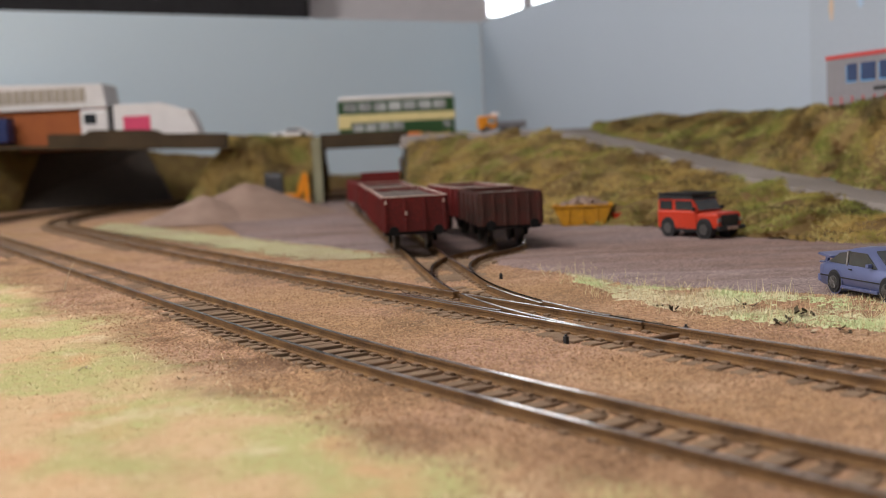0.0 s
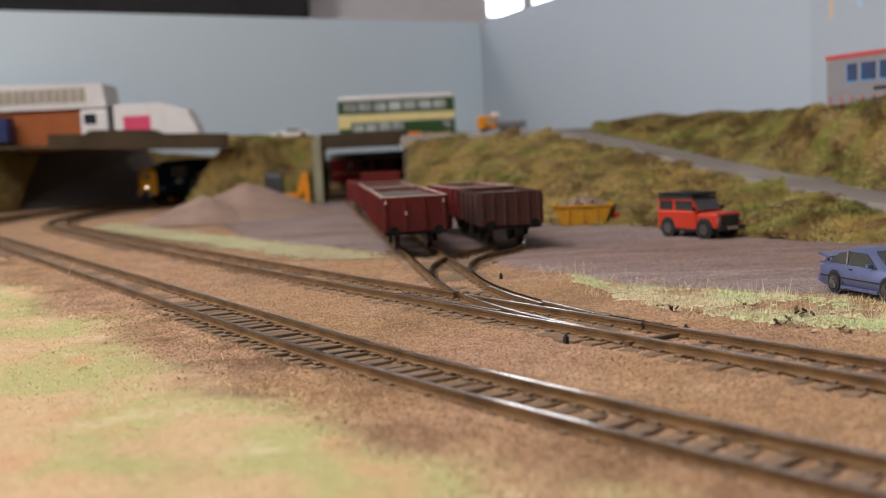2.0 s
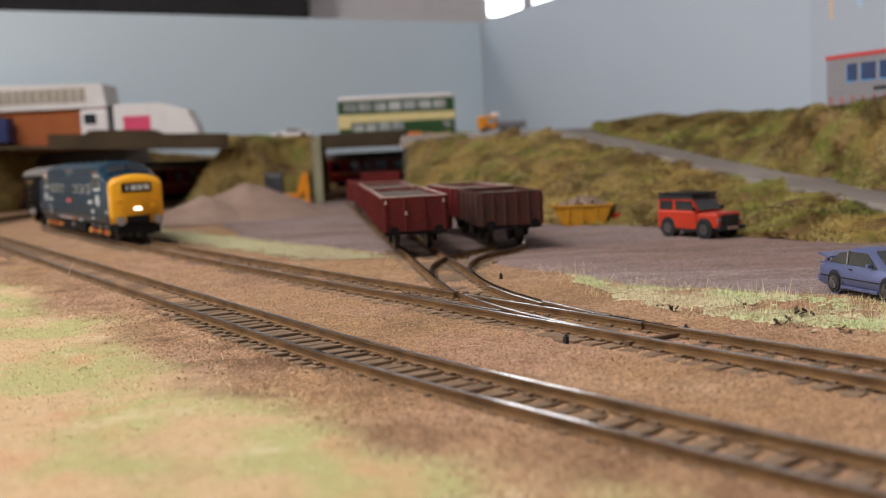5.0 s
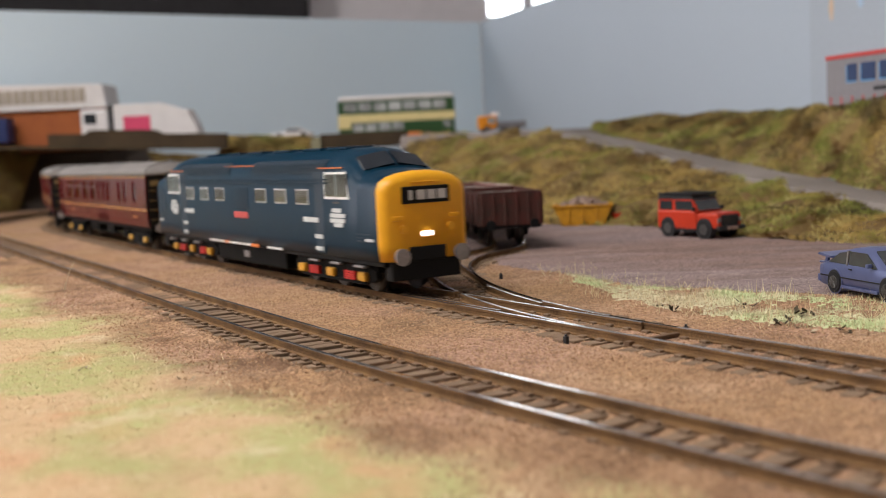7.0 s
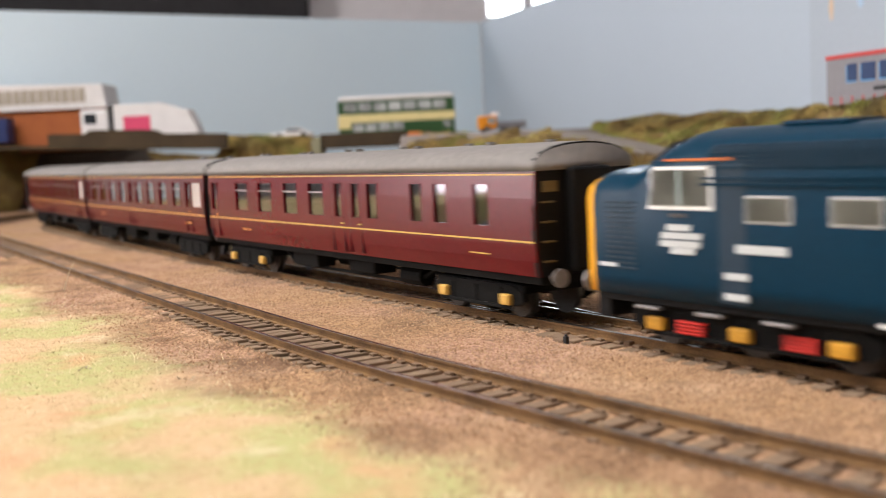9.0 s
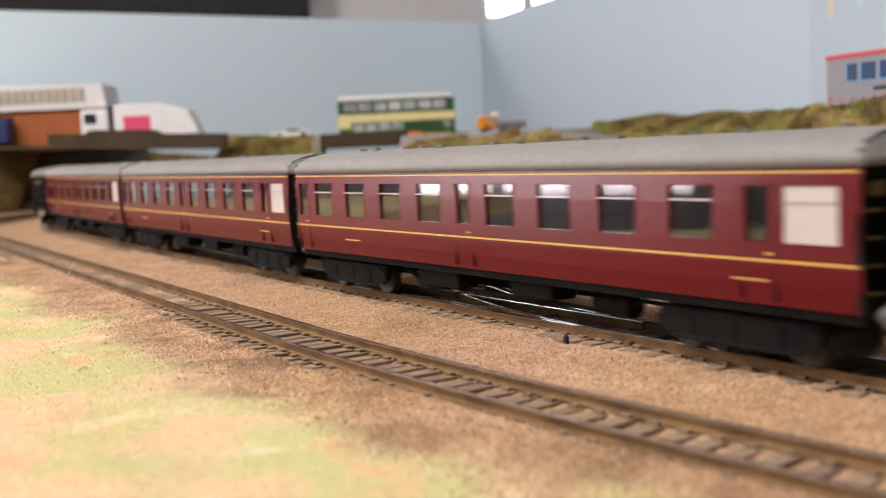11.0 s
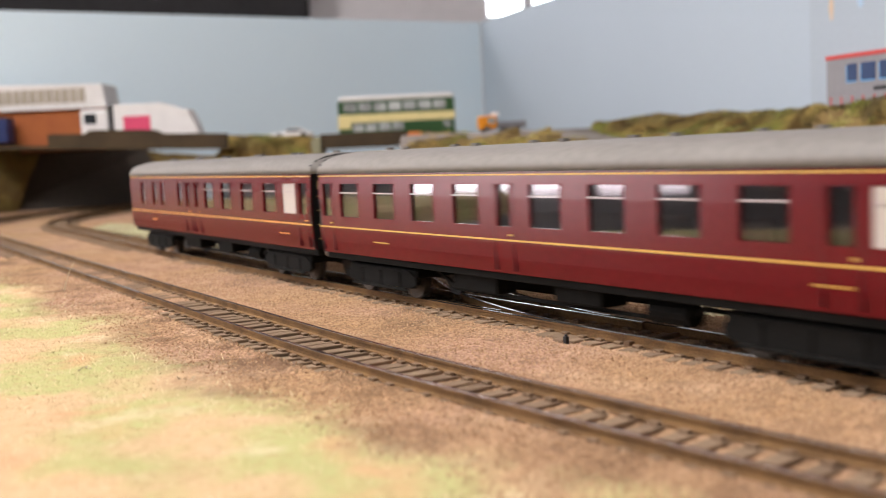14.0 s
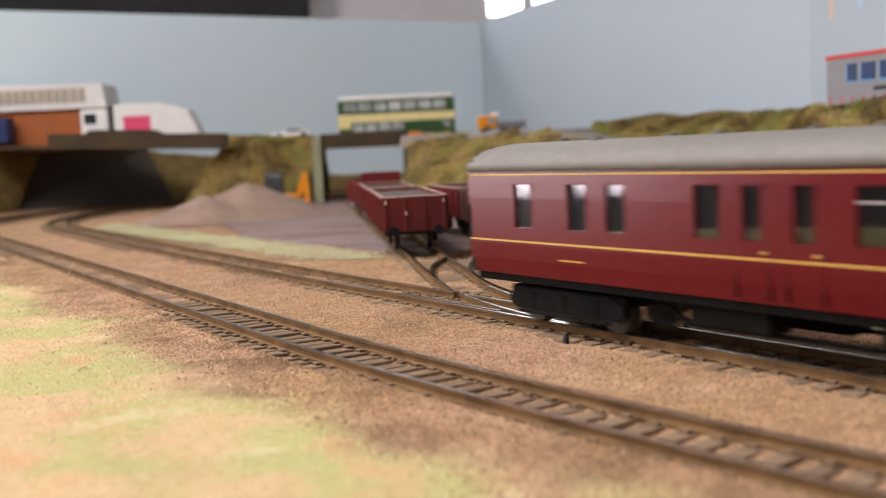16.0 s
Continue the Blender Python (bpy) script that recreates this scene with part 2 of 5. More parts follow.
def cyl(bm, a, b, r, n=14, r2=None, mi=0):
    a, b = Vector(a), Vector(b)
    d = (b - a).normalized()
    u = d.orthogonal().normalized()
    w = d.cross(u)
    rings = []
    for p, rr in ((a, r), (b, r if r2 is None else r2)):
        rings.append([bm.verts.new(p + (u * math.cos(2 * math.pi * i / n) + w * math.sin(2 * math.pi * i / n)) * rr) for i in range(n)])
    for i in range(n):
        bm.faces.new((rings[0][i], rings[0][(i + 1) % n], rings[1][(i + 1) % n], rings[1][i])).material_index = mi
    bm.faces.new(rings[0][::-1]).material_index = mi
    bm.faces.new(rings[1]).material_index = mi
    return bm


def loft(bm, rings, caps=True, mi=0):
    vs = [[bm.verts.new(p) for p in r] for r in rings]
    fs = []
    n = len(vs[0])
    for a, b in zip(vs[:-1], vs[1:]):
        for i in range(n):
            fs.append(bm.faces.new((a[i], a[(i + 1) % n], b[(i + 1) % n], b[i])))
    if caps:
        fs += [bm.faces.new(vs[0][::-1]), bm.faces.new(vs[-1])]
    for f in fs:
        f.material_index = mi
    return fs


def prism(bm, poly, y0, y1, mi=0):
    """An x-z outline made thick along y."""
    a = [bm.verts.new((x, y0, z)) for x, z in poly]
    b = [bm.verts.new((x, y1, z)) for x, z in poly]
    n = len(poly)
    fs = [bm.faces.new(a), bm.faces.new(b[::-1])] + [bm.faces.new((a[i], b[i], b[(i + 1) % n], a[(i + 1) % n])) for i in range(n)]
    for f in fs:
        f.material_index = mi
    return fs


N = lambda: bmesh.new()


# ---- track lines ----
def line(x, y, h, ahead, behind):
    """Points every millimetre from straights and arcs (length, radius; a minus turns right going ahead)."""
    def run(x, y, h, segs, sign):
        out = []
        for length, r in segs:
            for _ in range(int(length)):
                d = math.degrees(0.5 / r) if r else 0
                h += d
                x, y = x + sign * math.cos(radians(h)), y + sign * math.sin(radians(h))
                h += d
                out.append((x, y, h))
        return out
    back = run(x, y, h, behind, -1)
    return back[::-1] + [(x, y, h)] + run(x, y, h, ahead, 1), len(back)


def on(path, s, off=0.0):
    pts, o = path
    i = min(max(s + o, 0), len(pts) - 1.001)
    k = int(i)
    (x0, y0, h0), (x1, y1, h1) = pts[k], pts[k + 1]
    u = i - k
    x, y, h = x0 + (x1 - x0) * u, y0 + (y1 - y0) * u, h0 + (h1 - h0) * u
    a = radians(h + 90)
    return x + off * math.cos(a), y + off * math.sin(a), h


MAIN = line(-217, 732, 119.5, [(211, 0), (834, -400), (2600, 0)], [(1000, 9400)])
OUTER = line(-135, 462, 120.5, [(508, 0), (988, -470), (300, 0)], [(170, 0), (300, 1300)])
sx, sy, sh = on(MAIN, -527)
LEFT = line(sx, sy, sh, [(int(330 * radians(sh - 97.5)), -330), (860, 0)], [(10, 0)])
rx_, ry_, rh = on(LEFT, 66)
RIGHT = line(rx_, ry_, rh, [(120, -330), (40, -150), (31, -90), (48, 80), (400, 0)], [(10, 0)])


def sweep(path, s0, s1, off, profile, step):
    """A closed profile (across, up) swept along a track line."""
    n = max(2, int(abs(s1 - s0) / step))
    rings = []
    for i in range(n + 1):
        x, y, h = on(path, s0 + (s1 - s0) * i / n, off)
        a = radians(h + 90)
        rings.append([(x + p * math.cos(a), y + p * math.sin(a), z) for p, z in profile])
    return rings


RAIL = [(-1.1, -2.6), (1.1, -2.6), (1.1, -2.3), (0.35, -2.0), (0.35, -0.9), (0.62, -0.7), (0.62, -0.1), (0.5, 0), (-0.5, 0), (-0.62, -0.1),
        (-0.62, -0.7), (-0.35, -0.9), (-0.35, -2.0), (-1.1, -2.3)]


def rail(name, path, s0, s1, off, parent, step=8):
    bm = N()
    fs = loft(bm, sweep(path, s0, s1, off, RAIL, step))
    for f in fs:
        if f.calc_center_median().z > -0.12:
            f.material_index = 1
    return part(name, bm, "rust", parent, more=("steel",))


def sleeper_mesh(half=15.0):
    bm = N()
    box(bm, -2.1, 2.1, -half, half, -8.0, -2.55, 0.3)
    for sgn in (-1, 1):
        for o in (-1.9, 1.9):
            box(bm, -1.2, 1.2, sgn * 8.25 + o - 0.8, sgn * 8.25 + o + 0.8, -2.6, -1.75, 0.3, mi=1)
    me = bpy.data.meshes.new("sleeper")
    bmesh.ops.scale(bm, vec=(U, U, U), verts=bm.verts)
    bm.to_mesh(me)
    bm.free()
    me.materials.append(M["sleeper"])
    me.materials.append(M["chair"])
    return me


SLEEPER = sleeper_mesh()
rng = random.Random(5)


def track(name, label, path, s0, s1, offs, spacing=7.3, skip=None):
    t = tagged(new(name), label, "railway track", kind="structure")
    for off in offs:
        rail("rail", path, s0, s1, off, t)
    s = s0 + 4
    while s < s1:
        if not (skip and skip(s)):
            x, y, h = on(path, s)
            ob = new("sleeper", SLEEPER)
            ob.parent = t
            ob.matrix_basis = at(x, y, rng.uniform(-0.5, 0.05), h + rng.uniform(-1.2, 1.2))
        s += spacing
    return t


track("outer_track", "weathered rusty outer running track on brown ballast", OUTER, -460, 1700, (-8.25, 8.25))
track("main_track", "inner running track with worn shiny rail tops", MAIN, -900, 1500, (8.25,))
track("yard_track", "siding track leading from the turnout to the bridge", LEFT, 0, 900, (-8.25,), skip=lambda s: s < 112)
track("wagon_track", "short curved siding under the wagons", RIGHT, 4, 560, (-8.25,), skip=lambda s: s < 90)
TIMBER = sleeper_mesh(19.0)


def crossing():
    """Where the far main rail meets the left siding's near rail, along each."""
    best = (1e9, 0, 0)
    for a in range(-470, -340, 2):
        ax, ay, _ = on(MAIN, a, -8.25)
        for b in range(90, 240, 2):
            bx, by, _ = on(LEFT, b, 8.25)
            best = min(best, ((ax - bx) ** 2 + (ay - by) ** 2, a, b))
    return best[1:]


CROSS, NOSE_END = crossing()
turnout = tagged(new("turnout"), "turnout with blades, check rails and crossing", "railway points", kind="structure")
rail("rail", MAIN, -900, -519, -8.25, turnout)
rail("rail", LEFT, 0, 30, -8.25, turnout)
rail("closure_rail", MAIN, -514, CROSS - 3, -8.25 + 0.6, turnout)
rail("rail", MAIN, CROSS + 3, 1500, -8.25, turnout)
rail("switch_blade", LEFT, 20, NOSE_END - 3, 8.25, turnout)
rail("rail", LEFT, NOSE_END + 3, 900, 8.25, turnout)
rail("check_rail", LEFT, NOSE_END - 40, NOSE_END + 14, -5.9, turnout)
rail("check_rail", MAIN, CROSS - 45, CROSS + 15, 5.9, turnout)
rail("rail", RIGHT, 88, 560, 8.25, turnout)
for k in range(15):                         # long timbers under the crossing
    x, y, h = on(MAIN, -506 + 8.2 * k, -2.5 - 0.55 * k)
    ob = new("timber", TIMBER)
    ob.parent = turnout
    ob.matrix_basis = at(x, y, 0.0, h)
bm = N()
x, y, h = on(MAIN, -527)
part("tie_bar", box(bm, -10.5, 10.5, -1.0, 1.0, -2.6, -1.4, 0.2), "chair", turnout).matrix_basis = at(x, y, 0, h + 90)


# Near-black strip laid between the sleepers to paint in the shade of the gaps.
M["bay_shade"] = mat("shaded_sleeper_bays", (0.035, 0.027, 0.02), 0.95, spec=0.05, scale=300, bump=0.4, col2=(0.018, 0.014, 0.011))
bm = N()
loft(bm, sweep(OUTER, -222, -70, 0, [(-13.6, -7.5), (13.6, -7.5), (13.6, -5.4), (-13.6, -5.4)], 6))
part("bay_shade_strip", bm, "bay_shade", kind="structure", label="near-black strip painting the shade between the bare sleepers")


# ---- ground ----
def hill(x, y, seed=0.0):
    return noise.fractal(Vector((x * 0.02 + seed, y * 0.02, seed)), 1.0, 2.0, 4)


def heightfield(name, x0, x1, y0, y1, nx, ny, fz, material, kind="structure", label=""):
    vs, fs = [], []
    for j in range(ny + 1):
        for i in range(nx + 1):
            x, y = x0 + (x1 - x0) * i / nx, y0 + (y1 - y0) * j / ny
            vs.append((x, y, fz(x, y)))
    for j in range(ny):
        for i in range(nx):
            a = j * (nx + 1) + i
            fs.append((a, a + 1, a + nx + 2, a + nx + 1))
    return raw(name, vs, fs, material, kind=kind, label=label, smooth=True)


def near_track(x, y):
    best = 1e9
    for pts, _ in (MAIN, OUTER, LEFT, RIGHT):
        for px, py, _h in pts[::24]:
            d = (px - x) ** 2 + (py - y) ** 2
            if d < best:
                best = d
    return math.sqrt(best)


YARD_EDGE = [(-150, 750), (-60, 612), (-36, 575), (12, 515), (42, 452), (70, 397), (136, 342), (232, 292), (340, 240)]


def yard_side(x, y):
    for (x0, y0), (x1, y1) in zip(YARD_EDGE[:-1], YARD_EDGE[1:]):
        if y1 <= y <= y0:
            return 1.0 if x > x0 + (x1 - x0) * (y0 - y) / (y0 - y1) else 0.0
    return 0.0


def ground_z(x, y):
    dx, dy = x + 135, y - 462
    s, off = dx * -0.5075 + dy * 0.8616, dx * -0.8616 + dy * -0.5075
    if s < -170:
        off += (s + 170) ** 2 / 2600
    z = -3.0 + 0.7 * hill(x * 2.2, y * 2.2, 3.1) + 0.45 * noise.noise(Vector((x * 0.25, y * 0.25, 1.7)))
    bare = max(0.0, min(1.0, (s + 228) / 30, (-62 - s) / 24))       # the stretch with bare sleepers
    if abs(off) < 7.0:
        flush = -2.9 if s > -140 else -3.7
        z = flush + 0.45 * noise.noise(Vector((x * 0.12, y * 0.12, 8.0))) - bare * (9.5 + flush)
    elif 9.5 < abs(off) < 14.2:
        z = max(z, -2.4) - bare * (7.0 if noise.noise(Vector((x * 0.03, y * 0.03, 5.0))) > -0.25 and off > 0 else 0.3)
    elif 14.2 <= abs(off) < 18:
        z = max(z, -2.45)
    return z - 1.6 * yard_side(x, y)


heightfield("ground", -260, 330, 60, 660, 295, 300, ground_z, "earth", label="brown crushed-ballast ground of the model railway board")
bm = N()
for a in ((-900, 900, 660, 2300), (-335, -260, 60, 660), (330, 900, 60, 660), (-335, 900, -100, 60)):
    box(bm, a[0], a[1], a[2], a[3], -30, -4.2)
part("baseboard", bm, "earth", kind="structure", label="brown baseboard under the far loop")


def resample(pts, n):
    pts = [Vector(p) for p in pts]
    d = [0.0]
    for a, b in zip(pts[:-1], pts[1:]):
        d.append(d[-1] + (b - a).length)
    out, k = [], 0
    for i in range(n):
        s = d[-1] * i / (n - 1)
        while k < len(pts) - 2 and d[k + 1] < s:
            k += 1
        out.append(pts[k].lerp(pts[k + 1], (s - d[k]) / max(d[k + 1] - d[k], 1e-6)))
    return out


def strips(name, lines, n, rows, rough, material, label="", parent=None, kind="structure", keep=True):
    """A surface through a few guide lines, with uneven relief."""
    cols = [resample(l, n) for l in lines]
    grid = []
    for a in range(len(cols) - 1):
        for r in range(rows[a] + (a == len(cols) - 2)):
            grid.append([p.lerp(q, r / rows[a]) for p, q in zip(cols[a], cols[a + 1])])
    vs = []
    for row in grid:
        for p in row:
            k = noise.fractal(p * 0.035, 1.0, 2.0, 4) * rough + noise.noise(p * 0.16) * rough * 0.3
            vs.append((p.x + 0.4 * k, p.y - 0.5 * k, p.z + 0.6 * k))
    fs = [(j * n + i, j * n + i + 1, (j + 1) * n + i + 1, (j + 1) * n + i) for j in range(len(grid) - 1) for i in range(n - 1)]
    return raw(name, vs, fs, material, parent, kind=kind, label=label, smooth=True), vs, n


strips("yard", [[(-135, 730, -5), (-60, 600, -5), (-38, 565, -5), (10, 505, -5), (40, 440, -5), (68, 385, -5), (134, 330, -5), (230, 280, -5), (330, 230, -5)],
                [(-150, 780, -2.6), (-75, 640, -2.6), (-30, 590, -2.6), (20, 520, -2.6), (50, 455, -2.6), (80, 395, -2.6), (140, 345, -2.6), (235, 295, -2.6), (340, 245, -2.6)],
                [(-290, 1230, -2.6), (-200, 1230, -2.6), (-60, 1230, -2.6), (20, 1000, -2.6), (80, 760, -2.6), (140, 680, -2.6), (200, 600, -2.6), (300, 520, -2.6), (420, 420, -2.6)]],
       90, [6, 90], 0.8, "yard", "packed grey-brown dirt yard with wheel tracks")

# ---- banks ----
TURF = []


def bank(name, label, lines, n, rows, rough, sow=None):
    ob, vs, nn = strips(name, lines, n, rows, rough, "grassy", label)
    TURF.append((vs, nn, sow))
    return ob


bank("lower_bank", "rough olive and brown grassy bank below the ramp road",
     [[(-33, 1010, -4), (9, 915, -4), (66, 720, -4), (84, 690, -4), (128, 650, -4), (155, 560, -4), (200, 488, -4), (300, 400, -4)],
      [(-33, 1075, 26), (12, 985, 28), (62, 850, 26), (100, 780, 22), (145, 720, 14), (174, 630, 8), (212, 540, 4), (310, 440, 1)],
      [(-33, 1195, 66), (15, 1130, 66), (69, 1050, 63), (113, 960, 57), (160, 860, 41), (197, 720, 22), (232, 575, 10), (330, 480, 2)]],
     130, [22, 28], 10.5, 1.0)
bank("upper_bank", "tall scrubby bank above the ramp road",
     [[(150, 1060, 59), (180, 960, 47), (222, 800, 29), (246, 690, 17), (262, 620, 11), (350, 520, 3)],
      [(158, 1085, 66), (200, 1000, 62), (238, 850, 48), (258, 745, 48), (272, 655, 44), (370, 560, 34)],
      [(168, 1110, 68), (215, 1050, 69), (262, 900, 66), (270, 772, 67.5), (286, 690, 68), (390, 600, 64)],
      [(180, 1250, 68), (260, 1150, 68), (330, 1000, 64), (380, 900, 60), (420, 800, 60), (480, 700, 60)]],
     120, [14, 18, 14], 10.5, 1.3)
bank("middle_bank", "grassy mound between the two road bridges",
     [[(-290, 1195, -4), (-240, 1185, -4), (-143, 1185, -4)],
      [(-262, 1212, 40), (-225, 1205, 44), (-142, 1203, 40)],
      [(-236, 1228, 74), (-200, 1225, 73), (-142, 1220, 69)],
      [(-236, 1345, 74), (-200, 1360, 72), (-142, 1360, 69)],
      [(-262, 1375, -4), (-225, 1390, -4), (-142, 1400, -4)]],
     70, [18, 16, 8, 6], 6.5, 1.0)
bank("left_bank", "grassy bank beside the sloping concrete",
     [[(-660, 1150, -4), (-596, 1270, -4), (-546, 1388, -4)],
      [(-665, 1190, 40), (-590, 1300, 42), (-534, 1402, 38)],
      [(-670, 1230, 84), (-580, 1335, 83), (-518, 1418, 77)],
      [(-760, 1320, 84), (-660, 1400, 84), (-560, 1470, 79)]],
     50, [12, 12, 4], 4.5, 1.0)
bank("back_bank", "shaded bank behind the loop track",
     [[(-378, 1482, -4), (-300, 1555, -4), (-150, 1640, -4), (60, 1690, -4)],
      [(-395, 1500, 32), (-310, 1575, 28), (-160, 1660, 12), (60, 1710, 8)],
      [(-415, 1520, 68), (-330, 1595, 56), (-170, 1690, 18), (60, 1740, 12)]],
     60, [8, 8], 4.5, 0.7)

# ramp road and upper road
ROAD_EDGE = [(-40, 1180, 67), (15, 1122, 66.5), (69, 1045, 64), (113, 955, 58), (160, 855, 42.5), (197, 715, 23.5), (232, 570, 11), (330, 470, 3)]
strips("ramp_road", [[(x - 3, y - 6, z - 14) for x, y, z in ROAD_EDGE], ROAD_EDGE,
                     [(-40, 1300, 68), (76, 1200, 68), (135, 1100, 63.5), (150, 1050, 60), (184, 965, 48.5), (226, 800, 30), (266, 620, 12), (350, 500, 3)]],
       80, [3, 14], 1.0, "tarmac", "worn grey ramp road sloping down the bank")
bm = N()
# The unseen back part is added width that shades the far track.
box(bm, -150, 190, 1225, 1560, 60, 66.5)
part("road", bm, "tarmac", kind="structure", label="grey road on top of the banks, extended unseen at the back to shade the far track")


def scatter_tufts(name, label, material, pick, size, count, seed):
    r = random.Random(seed)
    vs, fs = [], []
    total = sum(len(v) * (s or 1) for v, _n, s in TURF)
    for bank_vs, nn, sow in TURF:
        rows = len(bank_vs) // nn
        for _ in range(int(count * len(bank_vs) * (sow or 1) / total)):
            j, i = r.randrange(rows - 1), r.randrange(nn - 1)
            p = Vector(bank_vs[j * nn + i]).lerp(Vector(bank_vs[(j + 1) * nn + i + 1]), r.random())
            p += Vector((r.uniform(-2, 2), r.uniform(-2, 2), 0))
            if not pick(p, r):
                continue
            for _k in range(3):
                c = p + Vector((r.gauss(0, 1.3), r.gauss(0, 1.3), r.uniform(0, 1.4)))
                d = Vector((r.gauss(0, 0.6), r.gauss(0, 0.6), r.uniform(0.6, 1.6))).normalized() * r.uniform(*size)
                w = d.orthogonal().normalized() * r.uniform(0.15, 0.42)
                w.rotate(Matrix.Rotation(r.uniform(0, 6.28), 3, d.normalized()))
                b = len(vs)
                vs += [tuple(c - w * 0.5), tuple(c + d * 0.6 + w), tuple(c + d), tuple(c + d * 0.5 - w)]
                fs.append((b, b + 1, b + 2, b + 3))
    return tagged(raw(name, vs, fs, material, kind="stuff"), label, "scrub")


scatter_tufts("bank_grass", "olive and straw coloured scatter grass on the banks", "tuft", lambda p, r: noise.noise(p * 0.045 + Vector((2, 9, 4))) > -0.22 + r.uniform(-0.15, 0.15), (0.8, 2.6), 85000, 11)
scatter_tufts("bank_scrub", "dark clumps of scrub along the banks", "tuft_dark",
              lambda p, r: noise.noise(p * 0.03 + Vector((7, 3, 1))) > 0.1 + r.uniform(-0.1, 0.1) or (p.x > 160 and p.z > 62), (1.0, 3.4), 52000, 12)
scatter_tufts("bank_moss", "pale yellow-green tufts on the banks", "tuft_bright",
              lambda p, r: noise.noise(p * 0.05 + Vector((1, 13, 6))) > 0.22 + r.uniform(-0.1, 0.1), (0.7, 2.2), 48000, 13)

# ---- bridges ----
deck = thing("road_bridge", "dark brown weathered girder road bridge over the loop", "bridge")
bm = N()
prism(bm, [(-429, 70.5), (-233, 62.5), (-233, 79), (-429, 87)], 1190, 1202)
part("girder", bm, "girder", deck)
bm = N()
prism(bm, [(-429, 70.5), (-240, 62.5), (-240, 79), (-429, 87)], 1318, 1330)
part("girder", bm, "girder", deck)
bm = N()
prism(bm, [(-560, 76.0), (-240, 62.5), (-240, 66), (-560, 80.0)], 1330, 1450)
prism(bm, [(-500, 73.5), (-240, 62.5), (-240, 66), (-500, 77.5)], 1202, 1318)
part("deck", bm, "girder", deck)
bm = N()
prism(bm, [(-392, 85.0), (-384, 89.6), (-312, 86.6), (-303, 81.5)], 1196, 1202)
part("parapet", bm, "girder", deck)

portal = thing("siding_bridge", "dark girder road bridge with concrete abutments over the siding", "bridge")
part("girder", box(N(), -131, -33, 1198, 1208, 57.0, 73, 0.8), "girder", portal)
part("deck", box(N(), -138, -33, 1208, 1345, 57, 62), "girder", portal)
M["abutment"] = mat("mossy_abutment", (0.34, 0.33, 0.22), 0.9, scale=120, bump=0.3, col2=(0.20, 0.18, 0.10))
M["abutment_dark"] = mat("dark_abutment", (0.10, 0.09, 0.075), 0.9, scale=120, bump=0.3)
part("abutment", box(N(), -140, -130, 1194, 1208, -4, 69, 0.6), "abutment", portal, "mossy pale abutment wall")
part("abutment", box(N(), -39.5, -33, 1200, 1345, -4, 68, 0.6), "abutment_dark", portal, "dark abutment wall")

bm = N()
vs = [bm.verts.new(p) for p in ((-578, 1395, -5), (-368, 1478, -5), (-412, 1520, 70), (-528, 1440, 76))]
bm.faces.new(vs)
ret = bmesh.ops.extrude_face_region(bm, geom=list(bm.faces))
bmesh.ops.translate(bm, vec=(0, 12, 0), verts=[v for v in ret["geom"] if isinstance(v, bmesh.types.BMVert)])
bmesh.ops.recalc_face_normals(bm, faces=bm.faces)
part("sloping_abutment", bm, "concrete_dark", kind="structure", label="dark sloping concrete slab, coloured darker for the shade under the road bridge")

# ---- backdrop boards and the room ----


def wall(name, a, b, z0, z1, thick, material, label="", holes=()):
    """A wall from a to b (x, y), made thick on its far side; holes (start, end, low, high) along it."""
    ax, bx = Vector((a[0], a[1], 0)), Vector((b[0], b[1], 0))
    length = (bx - ax).length
    bm = N()
    cuts = sorted({0, length, *[h[0] for h in holes], *[h[1] for h in holes]})
    for u, v in zip(cuts[:-1], cuts[1:]):
        spans, low = [], z0
        for h in holes:
            if h[0] <= u and v <= h[1]:
                spans.append((low, h[2]))
                low = h[3]
        spans.append((low, z1))
        for s, e in spans:
            if e > s:
                box(bm, u, v, 0, thick, s, e)
    bmesh.ops.remove_doubles(bm, verts=bm.verts, dist=0.01)
    ob = part(name, bm, material, kind="structure", label=label)
    ob.matrix_basis = at(a[0], a[1], 0, math.degrees(math.atan2(b[1] - a[1], b[0] - a[0])))
    return ob


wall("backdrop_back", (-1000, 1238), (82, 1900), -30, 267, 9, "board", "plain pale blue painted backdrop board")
wall("backdrop_right", (84, 1898), (377.3, 1087.4), -30, 267, 9, "board_right_dimmed", "backdrop board in the pale blue paint, darkened for weaker light", holes=((330, 520, -30, 62),))
wall("backdrop_front", (377, 1088), (640, 360), -30, 300, 9, "board_front_dimmed", "backdrop board with scuffs, its paint darkened for weaker light")
wall("wall_far", (-3200, 4300), (2600, 4300), -1000, 2000, 100, "plaster", "white plaster wall of the room", holes=((3420, 3560, 560, 1200), (3600, 3740, 560, 1200)))
wall("wall_right", (2600, 4300), (2600, -2400), -1000, 2000, 100, "plaster")
wall("wall_left", (-3200, -2400), (-3200, 4300), -1000, 2000, 100, "plaster", holes=((3300, 4400, -170, 1750),))
wall("wall_near", (2600, -2400), (-3200, -2400), -1000, 2000, 100, "plaster")
part("ceiling", box(N(), -3300, 2700, -2500, 4400, 2000, 2060), "plaster", kind="structure", label="white room ceiling")
part("floor", box(N(), -3300, 2700, -2500, 4400, -1060, -1000), "carpet", kind="structure", label="dull room floor")
